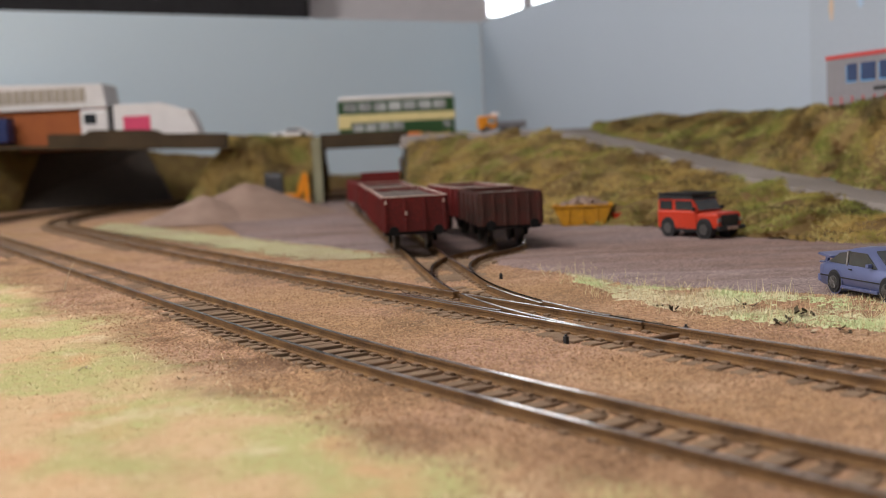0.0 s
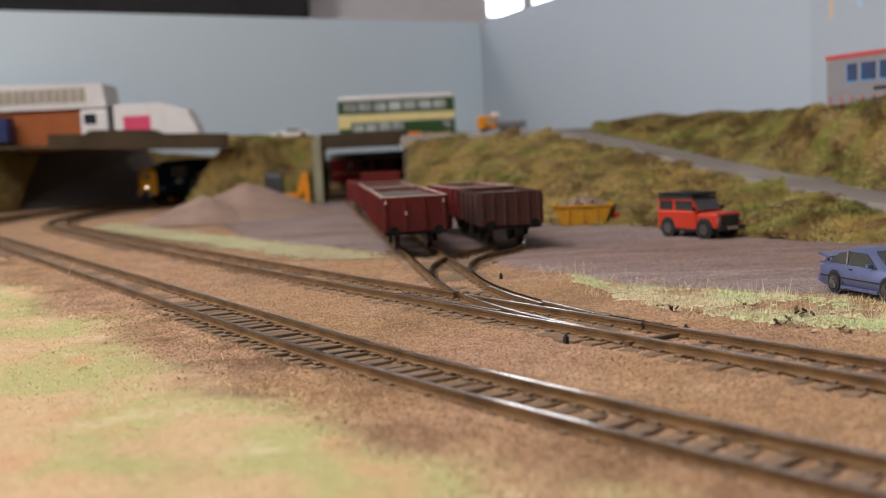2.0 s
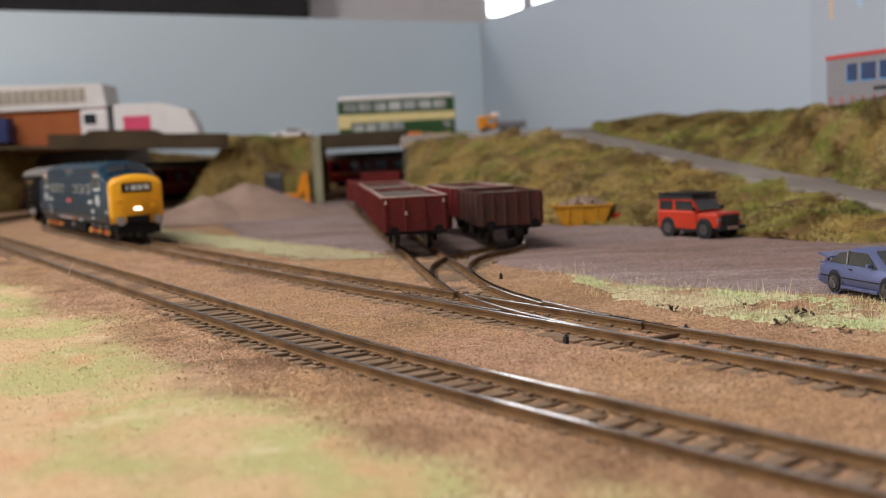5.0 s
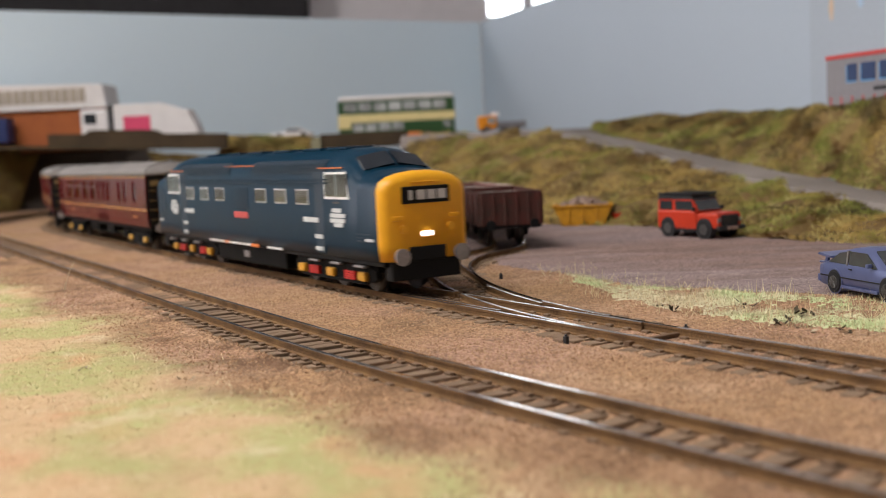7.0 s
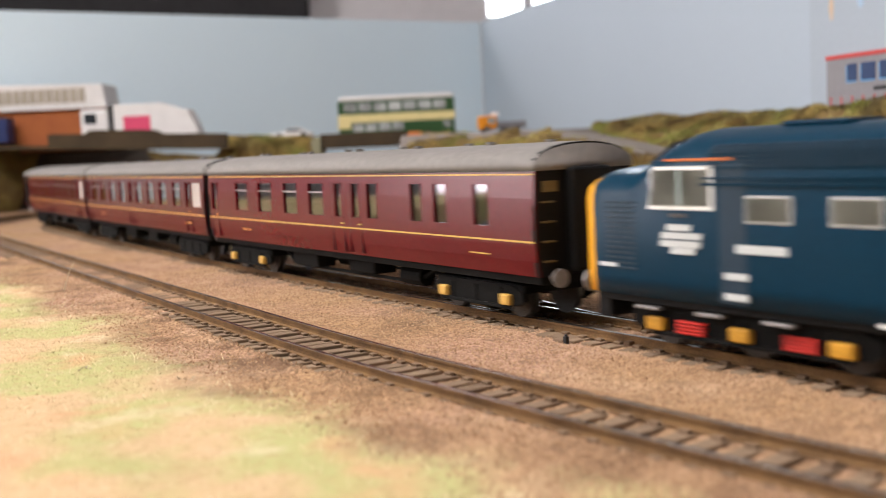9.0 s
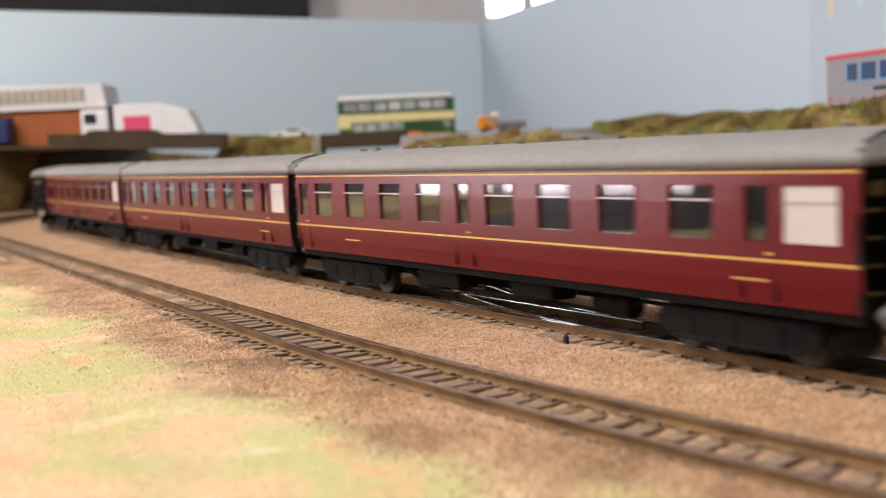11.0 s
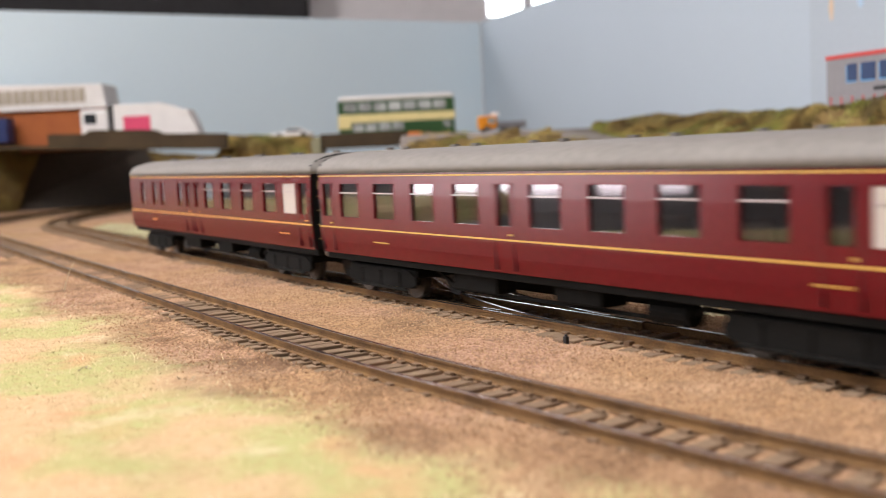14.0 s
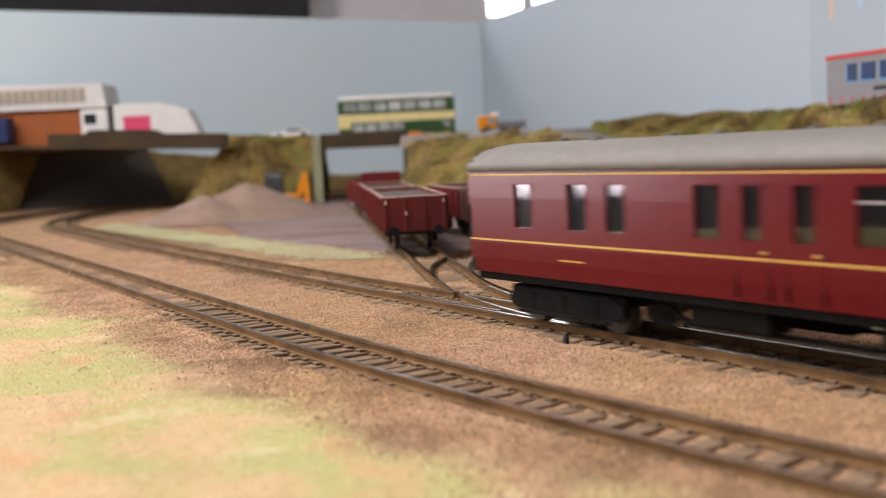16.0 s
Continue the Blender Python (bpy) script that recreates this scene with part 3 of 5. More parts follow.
part("beam_1", box(N(), -3000, -480, 4180, 4290, 575, 1990, 4), "room_dark", kind="structure", label="dark boarded recess on the far room wall")

M["daylight_soft"] = mat("overcast_daylight", (1.0, 0.92, 0.96), 0.8, var=0.0, bump=0, glow=2.4)
M["daylight"] = mat("bright_outdoors", (0.9, 0.95, 1.0), 0.8, var=0.0, bump=0, glow=5.0)
part("backdrop_side", box(N(), -3460, -3450, -200, 2700, -700, 1990), "daylight_soft", kind="structure", label="bright sky outside the side window")
w = tagged(new("window_3"), "large side window with white glazing bars", "window", kind="structure")
for y in (900, 1250, 1610, 1970):
    part("glazing_bar", box(N(), -3260, -3210, y, y + 40, -170, 1750, 3), "plaster", w)
for z in (-170, 900, 1710):
    part("transom", box(N(), -3250, -3215, 900, 2010, z, z + 40, 3), "plaster", w)
part("backdrop_sky", box(N(), 100, 700, 4500, 4510, 300, 1500), "daylight", kind="structure", label="bright sky outside the far window")
for i, (x0, x1) in enumerate(((220, 360), (400, 540))):
    w = tagged(new("window_%d" % (i + 1)), "bright window with a pale frame in the far wall", "window", kind="structure")
    part("frame", box(N(), x0 - 12, x0, 4285, 4320, 545, 1210, 2), "plaster", w)
    part("frame", box(N(), x1, x1 + 12, 4285, 4320, 545, 1210, 2), "plaster", w)
    part("sill", box(N(), x0 - 12, x1 + 12, 4270, 4320, 545, 560, 2), "plaster", w)

for u, z, w, h, k in ((32, 168, 5, 22, "smear_orange"), (72, 172, 9, 16, "smear_blue")):
    M[k] = mat(k, (0.72, 0.52, 0.33) if "orange" in k else (0.45, 0.60, 0.74), 0.8, var=0.1, scale=60, bump=0)
    bm = N()
    prism(bm, [(u + w * 0.5 * math.cos(a) * (1 + 0.2 * math.sin(3 * a)), z + h * 0.5 * math.sin(a)) for a in [i * 0.5236 for i in range(12)]], -0.7, 0.2)
    part("trim_" + k, bm, k, kind="structure", label="faint paint smear on the board").matrix_basis = at(377, 1088, 0, -70.14)

# ---- train ----
M["blue"] = mat("rail_blue_paint", (0.003, 0.027, 0.052), 0.3, spec=0.12, var=0.08, scale=60, bump=0.04, fine=10)
M["yellow"] = mat("warning_yellow_paint", (0.85, 0.40, 0.015), 0.4, var=0.04, scale=60, bump=0.03)
M["maroon"] = mat("maroon_coach_paint", (0.115, 0.005, 0.0085), 0.24, spec=0.3, var=0.08, scale=50, bump=0.03, fine=10)
M["roof_grey"] = mat("grey_coach_roof", (0.205, 0.188, 0.175), 0.6, var=0.1, scale=50, bump=0.1, fine=8)
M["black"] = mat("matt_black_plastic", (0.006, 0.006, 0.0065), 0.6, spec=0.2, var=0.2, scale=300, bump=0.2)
M["underframe"] = mat("underframe_black", (0.008, 0.0075, 0.007), 0.75, spec=0.1, var=0.3, scale=300, bump=0.2)
M["gold"] = mat("gold_lining", (0.62, 0.36, 0.07), 0.5, var=0.05, bump=0)
M["orange"] = mat("orange_lining", (0.75, 0.20, 0.04), 0.5, var=0.05, bump=0)
M["white"] = mat("white_paint", (0.78, 0.77, 0.74), 0.5, var=0.04, bump=0)
M["red"] = mat("red_plate", (0.50, 0.06, 0.055), 0.5, var=0.05, bump=0)
M["red_bright"] = mat("red_spring_paint", (0.55, 0.02, 0.012), 0.5, var=0.1, bump=0)
M["step_brass"] = mat("dull_brass", (0.16, 0.11, 0.04), 0.5, var=0.1, bump=0)
M["rim_pale"] = mat("pale_window_frame", (0.55, 0.54, 0.52), 0.5, var=0.05, bump=0)
M["door_line"] = mat("dark_maroon_line", (0.05, 0.006, 0.01), 0.5, var=0.1, bump=0)
M["cream"] = mat("frosted_white_window", (0.48, 0.42, 0.38), 0.4, var=0.03, bump=0)
M["seat"] = mat("tan_seats", (0.22, 0.10, 0.045), 0.8, var=0.2, scale=100, bump=0)
M["wheel"] = mat("dull_wheel_steel", (0.07, 0.065, 0.06), 0.45, 0.7, scale=200, bump=0.1)
M["lamp_lit"] = mat("lit_headlamp", (1.0, 0.96, 0.85), 0.3, var=0.0, bump=0, glow=3.2)
M["grille"] = mat("dark_blue_grille", (0.003, 0.022, 0.042), 0.5, var=0.1, bump=0)
M["buffer"] = mat("buffer_steel", (0.30, 0.28, 0.27), 0.5, 0.5, scale=200, bump=0.1)
M["rim_metal"] = mat("bright_window_bar", (0.45, 0.38, 0.38), 0.4, 0.3, var=0.05, bump=0)
M["glass"] = glass("clear_glazing", shine=0.3)
M["coach_glass"] = glass("shiny_coach_glazing", (0.55, 0.50, 0.52), shine=1.0)
M["curtain"] = mat("pale_cab_interior", (0.40, 0.31, 0.26), 0.8, scale=500, bump=0, col2=(0.10, 0.07, 0.05))
M["axle_yellow"] = mat("grubby_yellow_axlebox", (0.62, 0.30, 0.02), 0.6, var=0.2, scale=300, bump=0.1)
M["lettering"] = mat("worn_white_lettering", (0.55, 0.57, 0.56), 0.5, var=0.08, scale=400, bump=0)
M["screen"] = mat("bluish_dark_glass", (0.016, 0.022, 0.03), 0.06, var=0.1, bump=0, spec=0.6)


def bogie(name, parent, x, wheels, half, box_mats, r=6.0, big=1.0):
    """A bogie with side frames, axleboxes and wheels."""
    b = part(name, box(N(), x - half, x + half, -13.0, 13.0, 7.5, 10.5, 0.5), "underframe", parent)
    for sgn in (-1, 1):
        bm = N()
        prism(bm, [(x - half, 5.5), (x - half + 3, 4.0), (x + half - 3, 4.0), (x + half, 5.5), (x + half, 8.0), (x + half - 5, 10), (x - half + 5, 10), (x - half, 8.0)],
              sgn * 12.8 - 0.9, sgn * 12.8 + 0.9)
        for k in range(3):
            xx = x - half * 0.55 + half * 0.55 * k
            cyl(bm, (xx, sgn * 13.0, 3.2), (xx, sgn * 13.0, 9.0), 1.3, 10)
        box(bm, x - half * 0.8, x + half * 0.8, sgn * 14.2 - 0.5, sgn * 14.2 + 0.5, 3.0, 4.0, 0.2)
        part("side_frame", bm, "underframe", b)
        for wx, bmat in zip(wheels, box_mats):
            if bmat:
                part("axlebox", box(N(), wx - 2.2 * big, wx + 2.2 * big, sgn * 14.6 - 1.0, sgn * 14.6 + 1.0, 4.2, 7.5, 0.5), bmat, b)
        if big > 1:
            for k, wx in enumerate(((wheels[0] + wheels[1]) / 2 - 2, (wheels[1] + wheels[2]) / 2 + 3)):
                bm = N()
                for q in range(4):
                    box(bm, wx - 4.4, wx + 4.4, sgn * 14.4 - 0.8, sgn * 14.4 + 0.8, 4.2 + 0.85 * q, 4.75 + 0.85 * q, 0.15)
                part("spring", bm, "red_bright", b)
    for wx in wheels:
        for sgn in (-1, 1):
            bm = N()
            cyl(bm, (wx, sgn * 7.3, r), (wx, sgn * 9.6, r), r, 20)
            cyl(bm, (wx, sgn * 7.0, r), (wx, sgn * 7.5, r), r + 0.8, 20)
            cyl(bm, (wx, sgn * 9.6, r), (wx, sgn * 9.9, r), r * 0.75, 16)
            part("wheel", bm, "wheel", b)
    return b


def buffers(parent, x, sgn, y=11.5, z=13.5, r=2.7, material="buffer"):
    for s in (-1, 1):
        bm = N()
        cyl(bm, (x, s * y, z), (x + sgn * 4.5, s * y, z), 1.3, 12)
        cyl(bm, (x + sgn * 4.5, s * y, z), (x + sgn * 5.3, s * y, z), r, 18)
        part("buffer", bm, material, parent)


def hull(w, top, shoulder, bottom=12.5, n=9, tuck=0.5):
    """Half-round roofed cross-section: (y, z) points anticlockwise."""
    out = [(-w + tuck, bottom), (-w, bottom + 5), (-w, shoulder)]
    for i in range(1, n):
        a = math.pi - math.pi * i / n
        out.append((w * math.cos(a) * (1.0 if i else 1), shoulder + (top - shoulder) * math.sin(a) ** 0.8))
    return out + [(w, shoulder), (w, bottom + 5), (w - tuck, bottom)]


def diesel():
    t = thing("diesel_locomotive", "dark blue model diesel locomotive with bright yellow nose ends", "locomotive")
    secs = []
    for sgn in (-1, 1):
        row = [(134.0, 14.6, 40.5, 36.0), (133.2, 16.4, 42.6, 36.6), (129.8, 17.5, 43.8, 37.0), (126.0, 17.8, 44.2, 37.2), (116.0, 17.8, 44.6, 37.4),
               (115.0, 17.8, 45.0, 38.5), (106.0, 17.8, 50.2, 42.0), (101.0, 17.8, 52.2, 43.0), (97.0, 17.8, 52.6, 43.2)]
        secs += [(sgn * x, w, a, b) for x, w, a, b in (row if sgn < 0 else row[::-1])]
    bm = N()
    fs = loft(bm, [[(x, y, z) for y, z in hull(w, a, b)] for x, w, a, b in secs])
    for f in fs:
        c = f.calc_center_median()
        if abs(c.x) > 128.5:
            f.material_index = 1
        f.smooth = True
    part("body", bm, "blue", t, more=("yellow",))
    for sgn in (-1, 1):                     # both sides
        y = sgn * 17.8
        e = lambda d0, d1: (y + sgn * d0, y + sgn * d1) if sgn > 0 else (y + sgn * d1, y + sgn * d0)
        for x in (-73, -51, -29, 23, 45, 67):
            fr = part("window", box(N(), x - 6.3, x + 6.3, *e(-0.3, 0.18), 31.4, 37.4, 0.2), "rim_pale", t, "pale framed side window")
            part("pane", box(N(), x - 5.8, x + 5.8, *e(0.1, 0.3), 32.0, 37.0), "curtain", fr)
            part("glazing", box(N(), x - 5.8, x + 5.8, *e(0.32, 0.4), 32.0, 37.0), "glass", fr)
        for cs in (-1, 1):
            cx = cs * 99
            bm = N()
            prism(bm, [(cx - 10.5, 34), (cx + 10.5, 34), (cx + 10.5 - (2 if cs > 0 else 0), 44), (cx - 10.5 + (2 if cs < 0 else 0), 44)], *e(-0.3, 0.2))
            fr = part("cab_window", bm, "white", t, "white framed cab side window")
            for k in (-5.0, 5.0):
                part("pane", box(N(), cx + k - 4.4, cx + k + 4.4, *e(0.12, 0.32), 35, 43.2), "curtain", fr)
            part("glazing", box(N(), cx - 9.6, cx + 9.4, *e(0.34, 0.42), 35, 43.2), "glass", fr)
            bm = N()
            box(bm, cx - cs * 16 - 4.0, cx - cs * 16 + 4.0, *e(-0.3, 0.12), 13.2, 44.5, 0.2)
            part("cab_door", bm, "grille", t, "darker recessed cab door")
            bm = N()
            for k in (0, 1):
                box(bm, cx - cs * 17 - 3.4, cx - cs * 17 + 3.4, *e(0.1, 0.4), 14.2 + 4.6 * k, 15.7 + 4.6 * k)
            part("step_plate", bm, "lettering", t, "white step edges")
            bm = N()                        # two-arrow emblem as plain shapes
            for z, x0, x1 in ((23.7, -3.2, 4.4), (25.3, -6.6, 6.2), (27.2, -6.2, 6.6), (29.1, -4.4, 3.2)):
                prism(bm, [(cx + x0, z), (cx + x1, z), (cx + x1 + 0.4, z + 1.5), (cx + x0 + 0.4, z + 1.5)], *e(0.05, 0.3))
            part("emblem", bm, "lettering", t, "white emblem shapes")
            part("works_plate", box(N(), cx - 3.2, cx + 2.2, *e(0.05, 0.22), 32.3, 33.1), "wheel", t, "small dark grey plate")
            part("nose_mark", box(N(), *sorted((cs * 121, cs * 127.5)), *e(0.02, 0.2), 19.4, 20.4), "lettering", t)
            for k in (-92, -72, -112):
                part("bogie_step", box(N(), cs * -k - 4, cs * -k + 4, *sorted((sgn * 15.0, sgn * 17.0)), 9.4, 10.2, 0.2), "buffer", t)
            part("number_bar", box(N(), cs * 75 - 7, cs * 75 + 7, *e(0.05, 0.25), 24.8, 26.7), "lettering", t, "white lettering bar")
            bm = N()
            for k in range(14 if cs < 0 else 3):
                xx = cs * 119.5
                box(bm, xx - 5.5, xx + 5.5, *e(-0.2, 0.18), 19.0 + k * 1.25, 19.55 + k * 1.25)
            part("nose_grille", bm, "grille", t, "fine slatted nose grille")
            bm = N()
            box(bm, *sorted((cx - cs * 16, cx + cs * 5)), *e(-0.6, -0.1), 45.3, 45.7)
            part("lining", bm, "orange", t, "thin orange rain strip")
        part("nameplate", box(N(), -10, 7, *e(0.05, 0.4), 24.2, 27.0, 0.2), "red", t, "red nameplate")
        bm = N()
        for k in range(9):
            box(bm, -10, 8, *e(0.0, 0.3), 28.6 + k * 1.05, 29.1 + k * 1.05)
        part("side_grille", bm, "blue", t, "slatted dark side grille")
        bm = N()
        box(bm, -92, 92, *e(0.0, 0.5), 39.6, 40.3)
        box(bm, -92, 92, *e(0.0, 0.4), 41.0, 41.5)
        part("body_rib", bm, "blue", t)
        for x0, x1 in ((-90, -14), (14, 90)):
            vent = part("roof_vent", box(N(), x0, x1, *e(-2.2, -0.9), 42.2, 46.4, 0.3), "grille", t)
            for k in range(12):
                u = k / 11 * 1.5
                d, z = (-1.1 * u, 43.6 + 3.6 * u) if u < 1 else (-1.1 - 3.1 * (u - 1), 47.2 + 2.6 * (u - 1))
                part("louvre", box(N(), x0, x1, *e(d - 0.5, d + 0.3), z - 0.16, z + 0.16), "grille" if k % 2 else "blue", vent)
        part("lining", box(N(), -22, 16, *e(-1.6, -0.75), 46.9, 47.3), "orange", t, "thin orange rain strip")
        for x0, x1 in ((-46, -24), (-20, 8), (28, 44)):
            part("step_rail", box(N(), x0, x1, *e(-0.2, 0.35), 12.2, 12.9), "white", t, "white painted foot rail")
        for x0, x1 in ((9, 18), (-24, -20)):
            part("valve_cover", box(N(), x0, x1, *e(-0.2, 0.4), 12.0, 13.2), "orange", t, "orange valve cover")
    for cs in (-1, 1):                      # both ends
        xf = cs * 134.0
        X = lambda a, b: (xf + cs * a, xf + cs * b) if cs > 0 else (xf + cs * b, xf + cs * a)
        bm = N()
        box(bm, *X(-0.6, 0.5), -9.6, 9.6, 32.2, 38.2, 0.4)
        hb = part("headcode_box", bm, "black", t, "black headcode panel with pale unreadable characters")
        bm = N()
        bm.free()
        for k, w in enumerate((1.5, 3.5, 3.3, 3.5)):
            cy = -6.3 + k * 4.2
            part("headcode_bar", box(N(), *X(0.4, 0.7), cy - w / 2, cy + w / 2, 33.5, 36.9, 0.3), "rim_pale", hb)
        bm = N()
        box(bm, *X(-1, 0.7), -2.4, 2.4, 20.7, 22.4, 0.5)
        part("headlight", bm, "lamp_lit" if cs > 0 else "buffer", t, "round headlight")
        bm = N()
        for s in (-1, 1):
            cyl(bm, (xf - cs, s * 9.5, 23.5), (xf + cs * 0.9, s * 9.5, 23.5), 1.5, 14)
            box(bm, *X(-0.8, 0.6), s * 11.5 - 2, s * 11.5 + 2, 26.5, 28.2, 0.4)
        box(bm, *X(-1.5, 0.4), -6, 6, 39.3, 39.9, 0.2)
        part("nose_fitting", bm, "yellow", t)
        bm = N()
        box(bm, *X(-3, 0.35), -7.5, 7.5, 12.0, 17.2, 0.5)
        part("coupling_recess", bm, "black", t, "black coupler recess")
        buffers(t, xf - cs * 1.5, cs, 12.0, 14.2, 3.0)
        bm = N()
        for s in (-1, 1):                   # sloping windscreen panes
            v = [(114.0, s * 0.8, 45.9), (113.4, s * 13.0, 43.9), (106.0, s * 12.4, 48.6), (106.6, s * 0.8, 50.6)]
            f = bm.faces.new([bm.verts.new((cs * a + cs * 0.5, b, c + 0.6)) for a, b, c in v])
            ret = bmesh.ops.extrude_face_region(bm, geom=[f])
            bmesh.ops.translate(bm, vec=(-cs * 0.8, 0, -0.8), verts=[q for q in ret["geom"] if isinstance(q, bmesh.types.BMVert)])
        bmesh.ops.recalc_face_normals(bm, faces=bm.faces)
        part("windscreen", bm, "screen", t, "dark bluish split windscreen")
        bogie("bogie", t, cs * 84, [cs * 84 - 27, cs * 84, cs * 84 + 27], 36, ["axle_yellow"] * 3, 7.0, 1.35)
        part("bufferbeam", box(N(), *X(-6, -1), -14, 14, 5.5, 12.4, 0.5), "black", t)
    bm = N()
    box(bm, -42, 42, -15.5, 15.5, 3.6, 12.2, 0.9)
    ft = part("fuel_tank", bm, "underframe", t, "black fuel tank between the bogies")
    for sgn in (-1, 1):
        part("data_panel", box(N(), -6, 0, sgn * 15.6 - 0.3, sgn * 15.6 + 0.3, 6.4, 9.2), "buffer", ft)
    part("frame", box(N(), -130, 130, -15.5, 15.5, 10.5, 12.6, 0.2), "black", t)
    for x in (-70, -40, -12, 20, 52, 76):
        part("roof_hatch", box(N(), x - 9, x + 9, -6, 6, 52.0, 53.2, 0.5), "blue", t)
    return t


def side_y(z):
    """Half-width of a coach side, with its inward curve at the foot."""
    k = max(0.0, (24.0 - z) / 10.0)
    return 18.0 - 1.1 * k * k - max(0, (z - 38)) * 0.08


def side_patch(bm, x0, x1, z0, z1, sgn, out=0.0, thick=0.7):
    n = max(1, int((z1 - z0) / 3.5))
    rings = []
    for i in range(n + 1):
        z = z0 + (z1 - z0) * i / n
        y = side_y(z) + out
        rings.append([(x0, sgn * y, z), (x1, sgn * y, z), (x1, sgn * (y - thick), z), (x0, sgn * (y - thick), z)])
    loft(bm, rings)


def coach(label, windows):
    """windows: (start, end) as shares of the length, kind: w big, d narrow, t frosted, v dark van light."""
    t = thing("passenger_coach", label, "railway coach", group="coaches of the train")
    L = 258.0
    for sgn in (-1, 1):
        bm = N()
        side_patch(bm, -129, 129, 14, 27.2, sgn)
        side_patch(bm, -129, 129, 40.2, 43.6, sgn)
        edge = -129.0
        for a, b, kind in windows:
            x0, x1 = -129 + a * L, -129 + b * L
            side_patch(bm, edge, x0, 27.2, 40.2, sgn)
            edge = x1
        side_patch(bm, edge, 129, 27.2, 40.2, sgn)
        bmesh.ops.recalc_face_normals(bm, faces=bm.faces)
        side = part("side", bm, "maroon", t)
        for a, b, kind in windows:
            x0, x1 = -129 + a * L, -129 + b * L
            y0, y1 = sorted((sgn * 17.1, sgn * 17.35))
            if kind == "t":
                part("pane", box(N(), x0, x1, *sorted((sgn * 17.5, sgn * 17.8)), 27.2, 40.2), "cream", side, "frosted white window")
            else:
                part("pane", box(N(), x0, x1, y0, y1, 27.2, 40.2), "coach_glass", side)
            bm = N()
            fy = sorted((sgn * 17.2, sgn * 18.05))
            w = 0.45
            box(bm, x0, x0 + w, *fy, 27.2, 40.2)
            box(bm, x1 - w, x1, *fy, 27.2, 40.2)
            box(bm, x0 + w, x1 - w, *fy, 27.2, 27.7)
            box(bm, x0 + w, x1 - w, *fy, 39.7, 40.2)
            if kind in "wt":
                part("vent_bar", box(N(), x0 + w, x1 - w, *fy, 36.2, 36.6), "rim_metal", side)
            part("window_frame", bm, "maroon", side)
            # A black sheet behind the pane stands in for the van's unlit inside.
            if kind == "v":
                part("blind", box(N(), x0, x1, *sorted((sgn * 15.6, sgn * 16.0)), 27, 40.4), "black", side, "black sheet standing in for the unlit van interior")
        bm = N()
        side_patch(bm, -128.6, 128.6, 23.5, 24.0, sgn, 0.12, 0.3)
        side_patch(bm, -128.6, 128.6, 42.3, 42.7, sgn, 0.14, 0.3)
        part("lining", bm, "gold", t, "thin gold lining")
        for x in (-88, 96):
            bm = N()
            side_patch(bm, x, x + 10, 19.2, 19.6, sgn, 0.12, 0.3)
            part("lettering_bar", bm, "gold", t, "small gold lettering bar")
        for a, b, kind in windows:
            if kind == "d":
                xm = -129 + (a + b) / 2 * L
                for xx in (xm - 4.6, xm + 4.6):
                    bm = N()
                    box(bm, xx - 0.07, xx + 0.07, *sorted((sgn * 16.9, sgn * 18.06)), 15, 40)
                    part("door_gap", bm, "door_line", t)
                part("door_handle", box(N(), xm + 2.6, xm + 4.0, *sorted((sgn * 17.9, sgn * 18.4)), 25, 25.5), "gold", t)
    rings = []
    for x, k in ((-129.5, 0.86), (-128.5, 0.96), (-124, 1.0), (124, 1.0), (128.5, 0.96), (129.5, 0.86)):
        ring = []
        for i in range(15):
            a = math.pi * i / 14
            ring.append((x, 18.0 * math.cos(a), 43.4 + 7.8 * k * math.sin(a) ** 0.75))
        rings.append(ring)
    bm = N()
    for f in loft(bm, rings):
        f.smooth = True
    part("roof", bm, "roof_grey", t)
    bm = N()
    for x in range(-110, 120, 22):
        cyl(bm, (x, 3.2 * (1 if x % 44 else -1), 50.6), (x, 3.2 * (1 if x % 44 else -1), 52.0), 1.6, 10)
    part("roof_vent", bm, "roof_grey", t)
    for cs in (-1, 1):
        X = sorted((cs * 129.0, cs * 127.6))
        bm = N()
        prism_pts = [(-17.0, 14)] + [(-side_y(z), z) for z in (18, 24, 34, 43)] + [(18 * math.cos(math.pi - math.pi * i / 10), 43.4 + 7.6 * math.sin(math.pi * i / 10) ** 0.75) for i in range(1, 10)] \
            + [(side_y(z), z) for z in (43, 34, 24, 18)] + [(17.0, 14)]
        a = [bm.verts.new((X[0], y, z)) for y, z in prism_pts]
        b = [bm.verts.new((X[1], y, z)) for y, z in prism_pts]
        bm.faces.new(a)
        bm.faces.new(b[::-1])
        for i in range(len(a)):
            bm.faces.new((a[i], b[i], b[(i + 1) % len(a)], a[(i + 1) % len(a)]))
        bmesh.ops.recalc_face_normals(bm, faces=bm.faces)
        end = part("end_wall", bm, "black", t)
        part("gangway", box(N(), *sorted((cs * 129, cs * 132.6)), -7, 7, 15, 44, 0.8), "black", end, "black corridor gangway")
        bm = N()
        box(bm, *sorted((cs * 129, cs * 129.5)), -15, -10, 37.5, 40.5)
        for k in range(4):
            box(bm, *sorted((cs * 129, cs * 129.8)), -15.5, -11.5, 18 + k * 5.5, 18.5 + k * 5.5)
        part("end_step", bm, "step_brass", end)
        buffers(t, cs * 126.5, cs)
